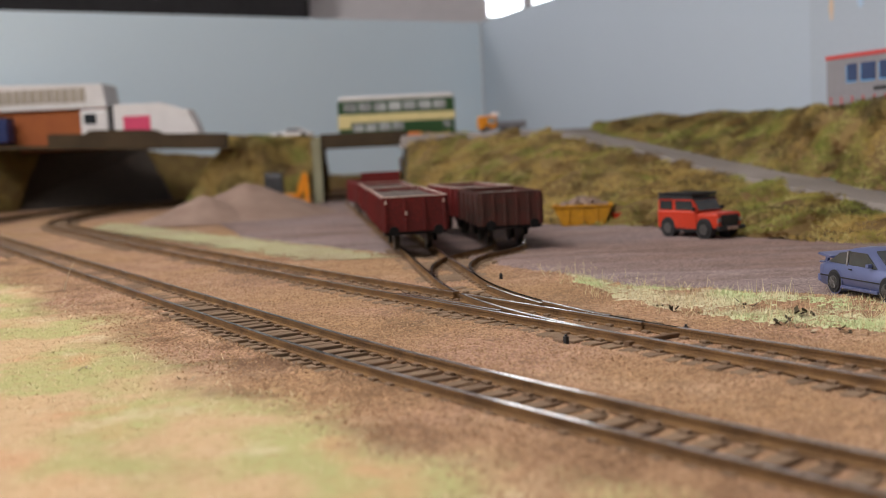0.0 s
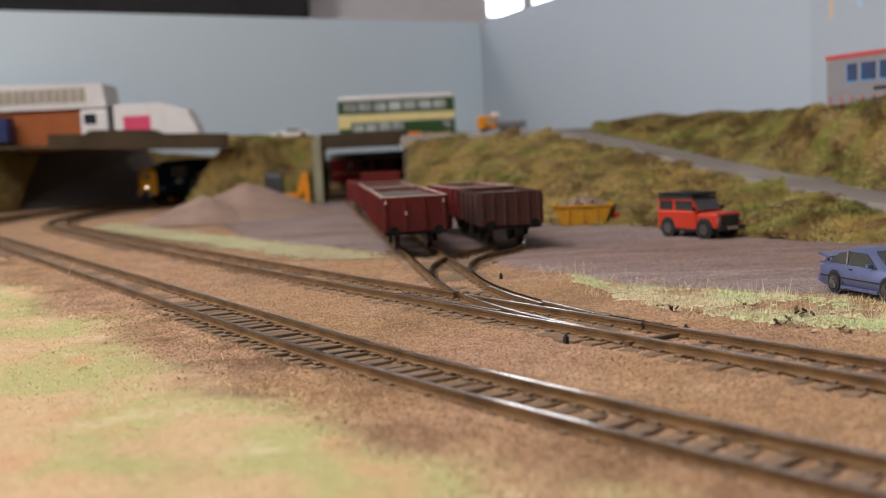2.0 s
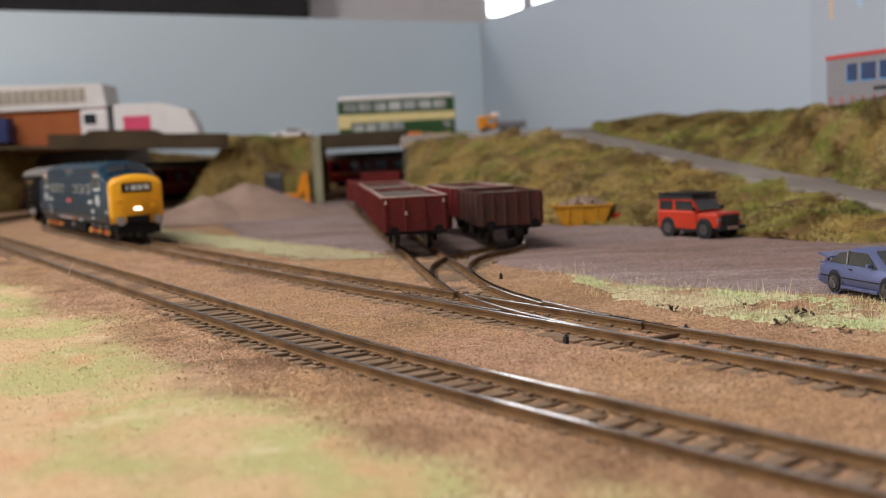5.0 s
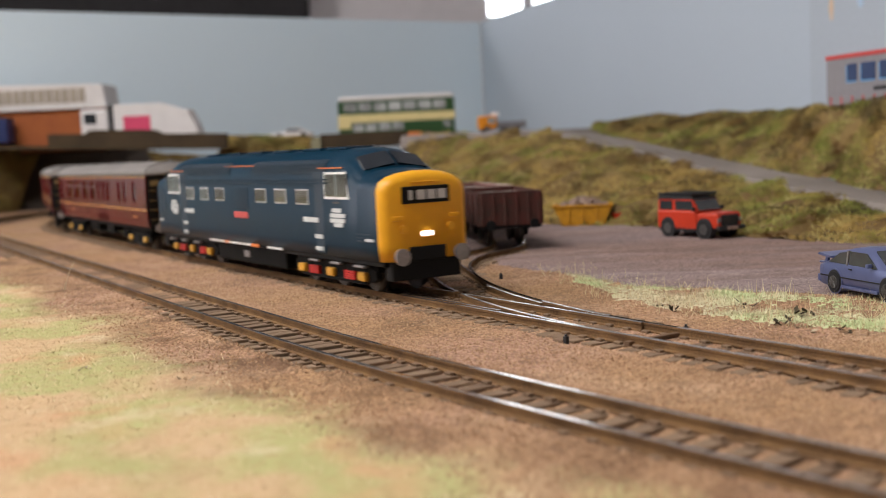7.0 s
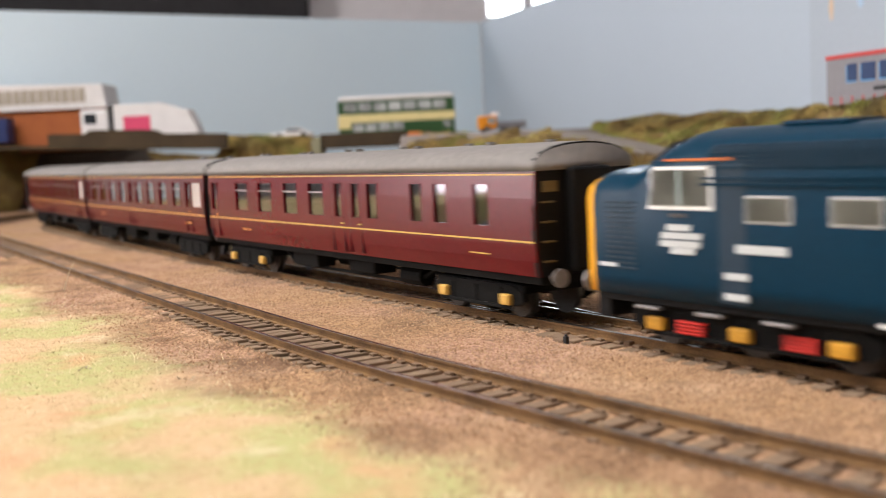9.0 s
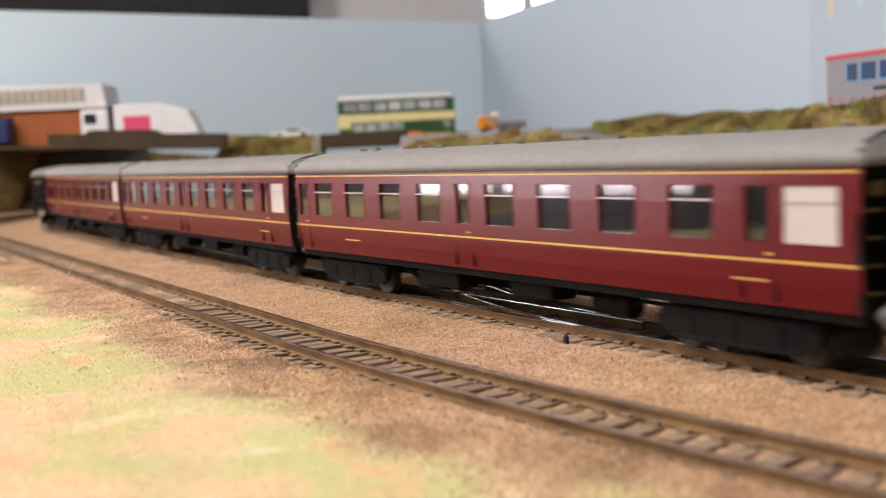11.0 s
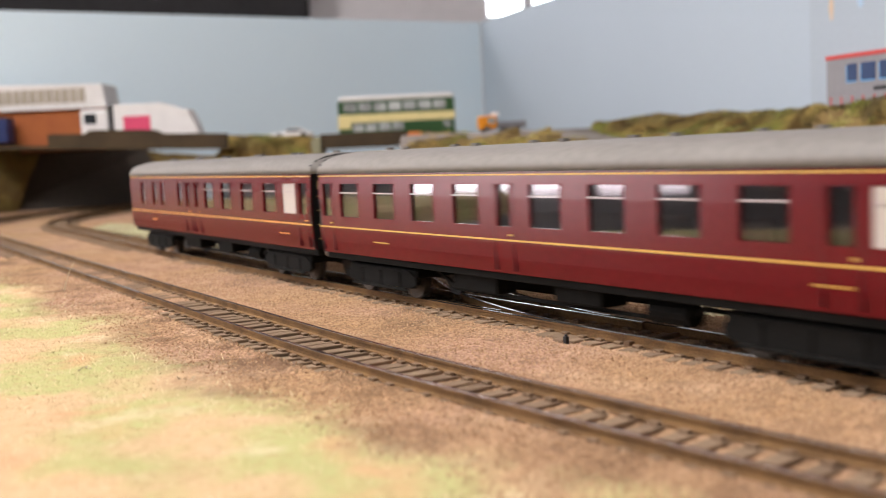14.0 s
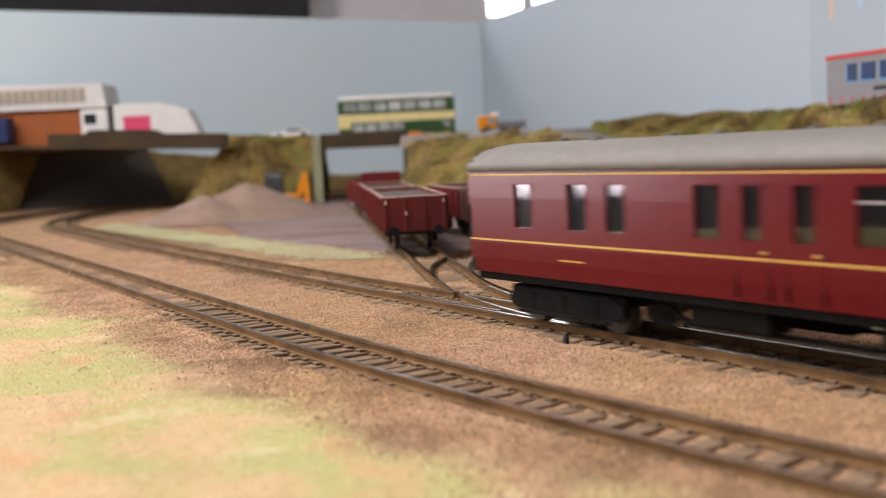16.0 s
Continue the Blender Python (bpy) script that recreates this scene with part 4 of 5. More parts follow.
        bogie("bogie", t, cs * 92, [cs * 92 - 17, cs * 92 + 17], 24, ["gold" if "leading" in label else None] * 2, 6.2)
    part("floor_pan", box(N(), -128.5, 128.5, -15.8, 15.8, 11.6, 14.2, 0.3), "underframe", t)
    part("ceiling_lining", box(N(), -127, 127, -16, 16, 42.6, 43.2), "curtain", t)
    for x0, x1, y0, y1, z0 in ((-46, -22, -13, -5, 6.0), (6, 26, -13.5, -4, 6.8), (-40, -14, 5, 13, 4.5), (12, 30, 5, 13, 5.5)):
        part("battery_box", box(N(), x0, x1, y0, y1, z0, 11.6, 0.6), "underframe", t)
    bm = N()
    cyl(bm, (40, -8, 7.5), (54, -8, 7.5), 3.2, 14)
    part("brake_cylinder", bm, "underframe", t)
    for s in (-1, 1):
        bm = N()
        prism(bm, [(-64, 11.6), (-50, 5.0), (50, 5.0), (64, 11.6), (62, 11.6), (49, 6.0), (-49, 6.0), (-62, 11.6)], s * 9 - 0.5, s * 9 + 0.5)
        part("truss_rod", bm, "underframe", t)
    bm = N()
    for a, b, kind in windows:
        if kind == "w":
            xm = -129 + (a + b) / 2 * L
            for yy in (-10.5, 10.5):
                for dx in (-9.5, 9.5):
                    box(bm, xm + dx - 1.5, xm + dx + 1.5, yy - 5.5, yy + 5.5, 14.2, 31.5, 0.6)
                box(bm, xm - 3.5, xm + 3.5, yy - 5, yy + 5, 24.0, 24.8)
    part("seats", bm, "seat", t, "rows of tan seats")
    # Panel added down the middle to block see-through light and keep windows dark.
    part("see_through_stop", box(N(), -127, 127, -0.6, 0.6, 14, 37.5), "door_line", t, "dark panel added inside to keep the windows dark")
    return t


OPEN_SECOND = [(0.012, 0.04, "d"), (0.066, 0.122, "w"), (0.163, 0.219, "w"), (0.26, 0.316, "w"), (0.357, 0.413, "w"), (0.446, 0.474, "d"),
               (0.506, 0.562, "w"), (0.603, 0.659, "w"), (0.70, 0.756, "w"), (0.797, 0.853, "w"), (0.886, 0.914, "d"), (0.926, 0.982, "t")]
BRAKE = [(0.085, 0.118, "v"), (0.174, 0.206, "v"), (0.232, 0.262, "v"), (0.348, 0.38, "v"), (0.402, 0.425, "d"), (0.455, 0.478, "d"),
         (0.513, 0.566, "w"), (0.606, 0.66, "w"), (0.706, 0.764, "w"), (0.808, 0.866, "w"), (0.892, 0.945, "t"), (0.956, 0.985, "d")]
FRONT_BRAKE = [(1 - b, 1 - a, k) for a, b, k in BRAKE if k != "t"][::-1]
LOCO = diesel()
COACHES = [coach("maroon leading brake coach with gold lining and grey roof", FRONT_BRAKE)]
second = coach("maroon model passenger coach with large windows and grey roof", OPEN_SECOND)
COACHES += [second, copy_thing(second, at(0, 0)), copy_thing(second, at(0, 0))]
COACHES.append(coach("maroon model brake coach at the tail of the train", BRAKE))

# ---- wagons ----
M["wagon_red"] = mat("wagon_red_oxide", (0.13, 0.008, 0.006), 0.6, var=0.2, scale=120, bump=0.1, fine=5)
M["wagon_dark"] = mat("grimy_wagon_red", (0.085, 0.016, 0.010), 0.7, scale=60, bump=0.2, col2=(0.03, 0.022, 0.016))
M["planks"] = mat("worn_wagon_floor", (0.14, 0.11, 0.09), 0.85, scale=120, bump=0.3, col2=(0.06, 0.05, 0.045))
M["rim"] = mat("chipped_pale_edge", (0.50, 0.42, 0.36), 0.6, scale=200, bump=0.1, col2=(0.25, 0.12, 0.09))
M["tyre"] = mat("rubber_tyre", (0.015, 0.015, 0.016), 0.75, var=0.2, scale=300, bump=0.2)


def wagon(label, m, L, rim_z, paint, rim="rim", ribs=5, dots=False, board=0):
    t = thing("open_wagon", label, "railway wagon", m, "wagons on the sidings")
    w, z0 = 15.6, 10.8
    for sgn in (-1, 1):
        bm = N()
        box(bm, -L / 2, L / 2, sgn * w - 0.5, sgn * w + 0.5, z0, rim_z, 0.15)
        panel = part("side_panel", bm, paint, t)
        for k in range(int(L / 14) + 1):
            xx = -L / 2 + 2 + k * (L - 4) / int(L / 14)
            part("rib", box(N(), xx - 0.6, xx + 0.6, sgn * (w + 0.9) - 0.5, sgn * (w + 0.9) + 0.5, z0, rim_z - 0.8, 0.1), paint, panel)
        part("top_edge", box(N(), -L / 2, L / 2, sgn * w - 0.7, sgn * w + 0.7, rim_z, rim_z + 0.7, 0.2), rim, t, "pale chipped top edge")
    for cs in (-1, 1):
        bm = N()
        box(bm, cs * L / 2 - 0.5, cs * L / 2 + 0.5, -w, w, z0, rim_z, 0.15)
        panel = part("end_panel", bm, paint, t)
        for k in range(ribs):
            yy = -w + 1 + (2 * w - 2) * k / (ribs - 1)
            part("rib", box(N(), cs * (L / 2 + 0.9) - 0.5, cs * (L / 2 + 0.9) + 0.5, yy - 0.7, yy + 0.7, z0, rim_z - 0.6, 0.1), paint, panel)
        part("top_edge", box(N(), cs * L / 2 - 0.7, cs * L / 2 + 0.7, -w + 0.8, w - 0.8, rim_z, rim_z + 0.7, 0.2), rim, t)
        if dots:
            for y, z in ((-w + 1.2, rim_z - 2.4), (w - 1.2, rim_z - 2.4), (-4.5, 20.0)):
                part("lamp_bracket", box(N(), cs * (L / 2 + 1.2) - 0.5, cs * (L / 2 + 1.2) + 0.5, y - 0.6, y + 0.6, z - 0.9, z + 0.9, 0.2), "rim", t, "pale end marking")
        buffers(t, cs * (L / 2), cs, 11.0, 11.5, 2.4, "black")
        part("headstock", box(N(), cs * (L / 2 - 0.8) - 1, cs * (L / 2 - 0.8) + 1, -15.5, 15.5, 9.2, 12.5, 0.2), "black", t)
    bm = N()
    n = 5
    for k in range(n):
        a, b = -w + 0.6 + k * (2 * w - 1.2) / n, -w + 0.6 + (k + 1) * (2 * w - 1.2) / n
        box(bm, -L / 2 + 0.6, L / 2 - 0.6, a + 0.15, b - 0.15, rim_z - 3.4, rim_z - 1.4 - 0.3 * (k % 2))
    part("load_floor", bm, "planks", t, "dark plank load")
    if board:
        part("headboard", box(N(), L / 2 - 2.2, L / 2 - 1.0, -w + 0.6, w - 0.6, rim_z - 3, board, 0.3), paint, t, "raised red headboard")
    part("solebar", box(N(), -L / 2 + 1, L / 2 - 1, -14, 14, 9.6, 12.4, 0.2), "black", t)
    for x in (-L / 2 + 22, L / 2 - 22):
        for sgn in (-1, 1):
            bm = N()
            cyl(bm, (x, sgn * 7.3, 6.2), (x, sgn * 9.6, 6.2), 6.2, 18)
            cyl(bm, (x, sgn * 7.0, 6.2), (x, sgn * 7.5, 6.2), 7.0, 18)
            part("wheel", bm, "wheel", t)
            bm = N()
            prism(bm, [(x - 7, 9.6), (x - 2.5, 4.0), (x + 2.5, 4.0), (x + 7, 9.6)], sgn * 11.5 - 0.7, sgn * 11.5 + 0.7)
            box(bm, x - 9, x + 9, sgn * 12.2 - 0.5, sgn * 12.2 + 0.5, 7.6, 8.6, 0.2)
            part("axle_guard", bm, "black", t)
    return t


def rear_of(x, y, h, d):
    return at(x + d * math.cos(radians(h)), y + d * math.sin(radians(h)), 0, h + 180)


wagon("dark red open ballast wagon with pale top edges", rear_of(-13, 530, 96.5, 69), 138, 27.8, "wagon_red", ribs=4, dots=True)
wagon("dark red open ballast wagon further along the siding", rear_of(-29.5, 676, 96.5, 69), 138, 27.2, "wagon_red", ribs=4)
wagon("taller dark red open wagon at the bridge", rear_of(-45, 824, 100.0, 55), 110, 27.2, "wagon_red", "wagon_red", ribs=4, board=35.4)
wagon("grimy rust-red mineral wagon with ribbed end", rear_of(35, 540, 97.0, 34), 68, 27.0, "wagon_dark", "wagon_dark", ribs=6)
wagon("low red open wagon coupled behind the grimy one", rear_of(26.5, 618, 102.0, 45), 90, 27.4, "wagon_red", "rim", ribs=4)


# ---- road vehicles ----
def wheel(parent, x, y, r, sgn, hub="buffer", wd=3.0):
    bm = N()
    cyl(bm, (x, y, r), (x, y + sgn * wd, r), r, 22)
    for f in bm.faces:
        f.smooth = False
    bmesh.ops.bevel(bm, geom=[e for e in bm.edges if len(e.link_faces) == 2 and e.calc_face_angle(0) > 1.2], offset=0.5, segments=2, affect="EDGES")
    w = part("wheel", bm, "tyre", parent)
    bm = N()
    cyl(bm, (x, y + sgn * (wd - 0.1), r), (x, y + sgn * (wd + 0.25), r), r * 0.62, 18)
    cyl(bm, (x, y + sgn * (wd + 0.2), r), (x, y + sgn * (wd + 0.6), r), r * 0.2, 10)
    for k in range(8):
        a = k * math.pi / 4
        cyl(bm, (x + r * 0.2 * math.cos(a), y + sgn * (wd + 0.35), r + r * 0.2 * math.sin(a)), (x + r * 0.58 * math.cos(a), y + sgn * (wd + 0.35), r + r * 0.58 * math.sin(a)), 0.28, 5)
    part("rim", bm, hub, w)
    return w


def car_shell(bm, secs, mi=0):
    """secs: (x, half-width, sill, waist, top, top half-width); smooth lofted body."""
    rings = []
    for x, w, s, b, tp, tw in secs:
        rings.append([(x, -w * 0.94, s), (x, -w, s + (b - s) * 0.45), (x, -w * 0.97, b), (x, -tw, tp), (x, 0, tp + 0.35), (x, tw, tp), (x, w * 0.97, b), (x, w, s + (b - s) * 0.45), (x, w * 0.94, s)])
    return loft(bm, rings, mi=mi)


M["car_blue"] = mat("metallic_blue_car_paint", (0.13, 0.155, 0.30), 0.3, 0.4, var=0.05, scale=60, bump=0.02, spec=0.6)
M["car_red"] = mat("orange_red_car_paint", (0.50, 0.04, 0.015), 0.35, var=0.05, scale=60, bump=0.02)
M["dark_glass"] = mat("dark_car_glass", (0.03, 0.035, 0.04), 0.08, var=0.1, bump=0, spec=0.7)
M["interior"] = mat("grey_car_glass", (0.075, 0.08, 0.085), 0.08, scale=25, bump=0, col2=(0.03, 0.032, 0.034), spec=0.6)
M["trim"] = mat("black_trim", (0.02, 0.02, 0.022), 0.55, var=0.1, bump=0)
M["hub_grey"] = mat("dull_wheel_hub", (0.12, 0.115, 0.11), 0.4, 0.5, scale=200, bump=0.1)


def quad_panel(name, pts, y, thick, material, parent, label=""):
    bm = N()
    prism(bm, pts, min(y, y + thick), max(y, y + thick))
    bmesh.ops.recalc_face_normals(bm, faces=bm.faces)
    return part(name, bm, material, parent, label)


def hatchback(m):
    t = thing("hatchback_car", "metallic blue diecast hatchback with rear spoiler on the dirt yard", "car", m)
    bm = N()
    fs = car_shell(bm, [(-29.5, 9.6, 3.4, 8.6, 9.0, 8.2), (-28.5, 10.6, 2.6, 10.2, 10.6, 8.8), (-24, 11.0, 2.2, 10.8, 12.0, 8.6), (-14, 11.2, 2.1, 10.9, 16.6, 7.8), (-8, 11.2, 2.1, 10.9, 17.9, 7.8),
                        (0, 11.2, 2.1, 10.9, 18.1, 7.8), (5, 11.2, 2.1, 10.8, 17.0, 7.9), (14, 11.1, 2.1, 10.6, 11.6, 9.0), (26, 10.7, 2.2, 9.0, 9.6, 9.0), (29, 9.8, 2.6, 7.6, 8.0, 8.4)])
    for f in fs:
        f.smooth = True
    part("body", bm, "car_blue", t, smooth=False)
    for sgn in (-1, 1):
        y = sgn * 10.0
        quad_panel("side_window", [(-22, 11.8), (-10.5, 11.5), (-9.0, 16.6), (-14, 15.9)], y, sgn * 0.6, "interior", t)
        quad_panel("side_window", [(-8.2, 11.5), (9.6, 11.3), (3.4, 16.8), (-7.2, 16.9)], y, sgn * 0.6, "interior", t)
        quad_panel("window_frame", [(-9.9, 11.3), (-8.9, 11.3), (-7.7, 17.1), (-8.7, 16.9)], y, sgn * 0.9, "buffer", t, "pale chipped door pillar")
        part("rubbing_strip", box(N(), -27, 24, *sorted((sgn * 10.9, sgn * 11.5)), 6.0, 6.5, 0.1), "trim", t)
        part("sill", box(N(), -13, 11, *sorted((sgn * 10.6, sgn * 11.5)), 1.9, 3.2, 0.3), "car_blue", t)
        part("mirror", box(N(), 5.6, 7.4, *sorted((sgn * 10.6, sgn * 13.0)), 11.6, 13.2, 0.4), "car_blue", t)
        part("door_handle", box(N(), -7.6, -5.6, *sorted((sgn * 11.0, sgn * 11.4)), 9.6, 10.2, 0.1), "trim", t)
        for x in (-17.0, 17.0):
            bm = N()
            cyl(bm, (x, sgn * 7.0, 4.4), (x, sgn * 11.35, 4.4), 5.1, 24)
            arch = part("wheel_arch", bm, "car_blue", t)
            bm = N()
            cyl(bm, (x, sgn * 11.3, 4.4), (x, sgn * 11.5, 4.4), 4.6, 24)
            part("arch_shadow", bm, "trim", arch)
            wheel(t, x, sgn * 8.9, 4.1, sgn, "hub_grey")
    bm = N()
    prism(bm, [(-31.5, 14.0), (-30.5, 14.9), (-22.0, 13.9), (-22.0, 13.0)], -9.6, 9.6)
    box(bm, -27, -25.5, -8.8, -7.6, 10.5, 14)
    box(bm, -27, -25.5, 7.6, 8.8, 10.5, 14)
    part("spoiler", bm, "car_blue", t, "blue double rear spoiler")
    part("spoiler_lower", box(N(), -31.0, -27.5, -9.2, 9.2, 10.6, 11.3, 0.3), "car_blue", t)
    part("bumper", box(N(), -31, -28.2, -10.2, 10.2, 3.0, 6.2, 0.6), "car_blue", t)
    part("bumper", box(N(), 27.5, 30.5, -9.8, 9.8, 2.6, 5.6, 0.6), "car_blue", t)
    bm = N()
    v = [bm.verts.new(p) for p in ((14.0, -8.6, 11.9), (14.0, 8.6, 11.9), (5.4, 7.4, 17.3), (5.4, -7.4, 17.3))]
    f = bm.faces.new(v)
    ret = bmesh.ops.extrude_face_region(bm, geom=[f])
    bmesh.ops.translate(bm, vec=(0.4, 0, 0.5), verts=[q for q in ret["geom"] if isinstance(q, bmesh.types.BMVert)])
    bmesh.ops.recalc_face_normals(bm, faces=bm.faces)
    part("windscreen", bm, "interior", t)
    return t


hatchback(at(140.4, 340, -2.4, -76) @ Matrix.Diagonal((0.79, 0.79, 0.83, 1)))


def off_roader(m):
    t = thing("off_road_car", "orange-red diecast off-road car with black roof rack by the bank", "car", m)
    bm = N()
    box(bm, -25, 9, -10.6, 10.6, 5.0, 16.0, 0.9)
    box(bm, 8, 26, -9.6, 9.6, 6.0, 14.6, 1.0)
    prism(bm, [(-25, 15.5), (9.5, 15.5), (5, 23.2), (-24.2, 23.2)], -9.8, 9.8)
    part("body", bm, "car_red", t)
    part("bonnet", box(N(), 10, 25, -8.8, 8.8, 14.4, 15.2, 0.5), "car_red", t)
    part("grille", box(N(), 25.6, 26.8, -6.5, 6.5, 7.4, 14.0, 0.4), "trim", t)
    part("bumper", box(N(), 25.5, 28.4, -10.6, 10.6, 5.0, 7.4, 0.4), "trim", t)
    part("number_plate", box(N(), 28.2, 28.8, -4.2, 4.2, 5.2, 7.2, 0.1), "rim", t, "pale plain plate")
    part("roof", box(N(), -25.2, 5.8, -10.2, 10.2, 22.8, 24.2, 0.5), "trim", t)
    rack = part("roof_rack", box(N(), -24, 5, -10.4, 10.4, 24.6, 25.2, 0.2), "trim", t, "black roof rack")
    for k in range(8):
        part("rack_bar", box(N(), -23.5 + k * 4, -22.7 + k * 4, -10.6, 10.6, 25.2, 26.6, 0.1), "trim", rack)
    for y in (-10.4, 10.0):
        part("rack_bar", box(N(), -24, 5, y, y + 0.5, 26.2, 26.9, 0.1), "trim", rack)
    for sgn in (-1, 1):
        y = sgn * 9.9
        for x0, x1 in ((-22.5, -12.0), (-9.0, 5.0)):
            quad_panel("side_window", [(x0, 16.6), (x1 + (1.6 if x1 > 0 else 0), 16.6), (x1, 22.0), (x0, 22.0)], y, sgn * 0.4, "dark_glass", t)
        part("wing_lamp", box(N(), 25.6, 26.6, sgn * 8.2 - 1.3, sgn * 8.2 + 1.3, 9.5, 12.1, 0.4), "buffer", t)
        part("mirror", box(N(), 7.5, 8.8, *sorted((sgn * 10.6, sgn * 13)), 16.0, 18.6, 0.3), "trim", t)
        for x in (-15.5, 15.5):
            bm = N()
            cyl(bm, (x, sgn * 6, 5.6), (x, sgn * 10.75, 5.6), 6.4, 20)
            part("wheel_arch", bm, "trim", t)
            wheel(t, x, sgn * 8.0, 5.2, sgn, "hub_grey")
        part("sill", box(N(), -24, 22, *sorted((sgn * 8.6, sgn * 10.0)), 3.6, 5.2, 0.2), "trim", t)
    quad_panel("windscreen", [(9.9, 16.4), (10.3, 16.4), (6.2, 22.6), (5.8, 22.6)], -8.8, 17.6, "interior", t)
    part("rear_window", box(N(), -25.4, -24.8, -7, 7, 16.8, 22, 0.1), "dark_glass", t)
    return t


off_roader(at(138, 576, -2.4, -60) @ Matrix.Scale(0.88, 4))

M["skip_yellow"] = mat("scratched_yellow_skip", (0.62, 0.30, 0.012), 0.5, scale=90, bump=0.1, col2=(0.38, 0.17, 0.01))
M["rubble"] = mat("rubble", (0.38, 0.26, 0.20), 0.9, scale=200, bump=0.5, col2=(0.12, 0.09, 0.07), island=0.6)
skip = thing("skip", "yellow builders skip filled with rubble at the foot of the bank", "skip", at(93, 699, -2.6, -12))
bm = N()
rings = [[(-13, -11, 0), (13, -11, 0), (13, 11, 0), (-13, 11, 0)], [(-19, -12, 13), (19, -12, 13), (19, 12, 13), (-19, 12, 13)], [(-18.2, -11.2, 13), (18.2, -11.2, 13), (18.2, 11.2, 13), (-18.2, 11.2, 13)],
         [(-12.5, -10.4, 1), (12.5, -10.4, 1), (12.5, 10.4, 1), (-12.5, 10.4, 1)]]
loft(bm, rings)
for x in (-9, 0, 9):
    box(bm, x - 0.6, x + 0.6, -12.6, -11.4, 2, 12.5)
box(bm, -19.4, 19.4, -12.9, -11.9, 12.2, 13.4)
box(bm, -19.9, -18.9, -12, 12, 12.2, 13.4)
part("body", bm, "skip_yellow", skip)


def heap(parent, n, cx, cy, rx, ry, z0, h, size, material, seed, name="rubble"):
    r = random.Random(seed)
    vs, fs = [], []
    for _ in range(n):
        a, d = r.uniform(0, 6.283), math.sqrt(r.random())
        c = Vector((cx + rx * d * math.cos(a), cy + ry * d * math.sin(a), z0 + h * (1 - d) + r.uniform(-0.3, 0.3)))
        s = r.uniform(*size)
        b = len(vs)
        for p in ((1, 0, 0), (-1, 0, 0), (0, 1, 0), (0, -1, 0), (0, 0, 0.9), (0, 0, -0.9)):
            vs.append(tuple(c + Vector(p) * s * r.uniform(0.6, 1.2)))
        fs += [(b + i, b + j, b + k) for i, j, k in ((0, 2, 4), (2, 1, 4), (1, 3, 4), (3, 0, 4), (2, 0, 5), (1, 2, 5), (3, 1, 5), (0, 3, 5))]
    return raw(name, vs, fs, material, parent, kind="stuff")


heap(skip, 160, 0, 0, 16, 10, 12, 6, (1.0, 2.6), "rubble", 3)
bm = N()
cyl(bm, (-4, 0, 3.6), (4, 0, 3.6), 3.6, 16)
drum = part("oil_drum", bm, "red")
drum.matrix_basis = at(117, 697, -2.4, 20)
tagged(drum, "small faded red drum lying by the skip", "drum")

# sand piles
M["sand"] = mat("pinkish_sand", (0.32, 0.225, 0.175), 0.95, scale=200, bump=0.6, fine=6, col2=(0.22, 0.145, 0.11))


def pile(name, label, cx, cy, r, h, seed):
    vs, fs, nr, na = [], [], 22, 60
    for j in range(nr + 1):
        for i in range(na):
            a, d = 2 * math.pi * i / na, j / nr
            rr = r * d * (1 + 0.07 * noise.noise(Vector((math.cos(a) * 2, math.sin(a) * 2, seed))))
            x, y = cx + rr * math.cos(a), cy + rr * math.sin(a)
            vs.append((x, y, -3.2 + h * (1 - d) ** 1.08 * (1 if d > 0.08 else 0.96) + 1.0 * noise.noise(Vector((x * 0.08, y * 0.08, seed)))))
    for j in range(nr):
        for i in range(na):
            fs.append((j * na + i, j * na + (i + 1) % na, (j + 1) * na + (i + 1) % na, (j + 1) * na + i))
    return tagged(raw(name, vs, fs, "sand", smooth=True), label, "sand pile")


pile("sand_mound", "tall conical heap of pinkish sand", -178, 992, 82, 33, 2.0)
pile("sand_mound", "lower heap of pinkish sand", -209, 952, 60, 24, 5.0)

# excavator behind the sand
M["digger"] = mat("orange_digger_paint", (0.75, 0.26, 0.01), 0.45, var=0.1, scale=80, bump=0.05)
dig = thing("backhoe_digger", "orange-yellow model digger behind the sand heap", "digger", at(-166, 1128, -2.6, 0))
part("body", box(N(), -14, 16, -9, 9, 5, 14, 1), "digger", dig)
cab = part("cab", box(N(), -16, 2, -8.5, 8.5, 12, 35, 1.2), "interior", dig, "grey glazed cab")
for x in (-16.3, -7.4, 1.2):
    part("cab_post", box(N(), x, x + 1.6, -9.2, -8.4, 12, 36, 0.2), "trim", cab)
part("cab_roof", box(N(), -17, 3.5, -9.4, 9.4, 35, 37, 0.6), "trim", cab)
bm = N()
prism(bm, [(14, 10), (19, 9), (27, 30), (26, 36), (22, 34), (20, 28)], -3, 3)
part("boom", bm, "digger", dig)
bm = N()
prism(bm, [(24, 36), (28, 34), (29, 12), (26, 6), (23, 12)], -2.6, 2.6)
part("dipper", bm, "digger", dig)
part("bucket", box(N(), 20, 30, -6, 6, 0, 8, 1.2), "digger", dig)
for x in (-18, 8):
    for sgn in (-1, 1):
        wheel(dig, x, sgn * 7, 6.0, sgn, "digger", 3.5)

# ---- road level vehicles and building ----
M["bus_green"] = mat("dark_green_bus_paint", (0.025, 0.075, 0.02), 0.4, var=0.05, bump=0.02)
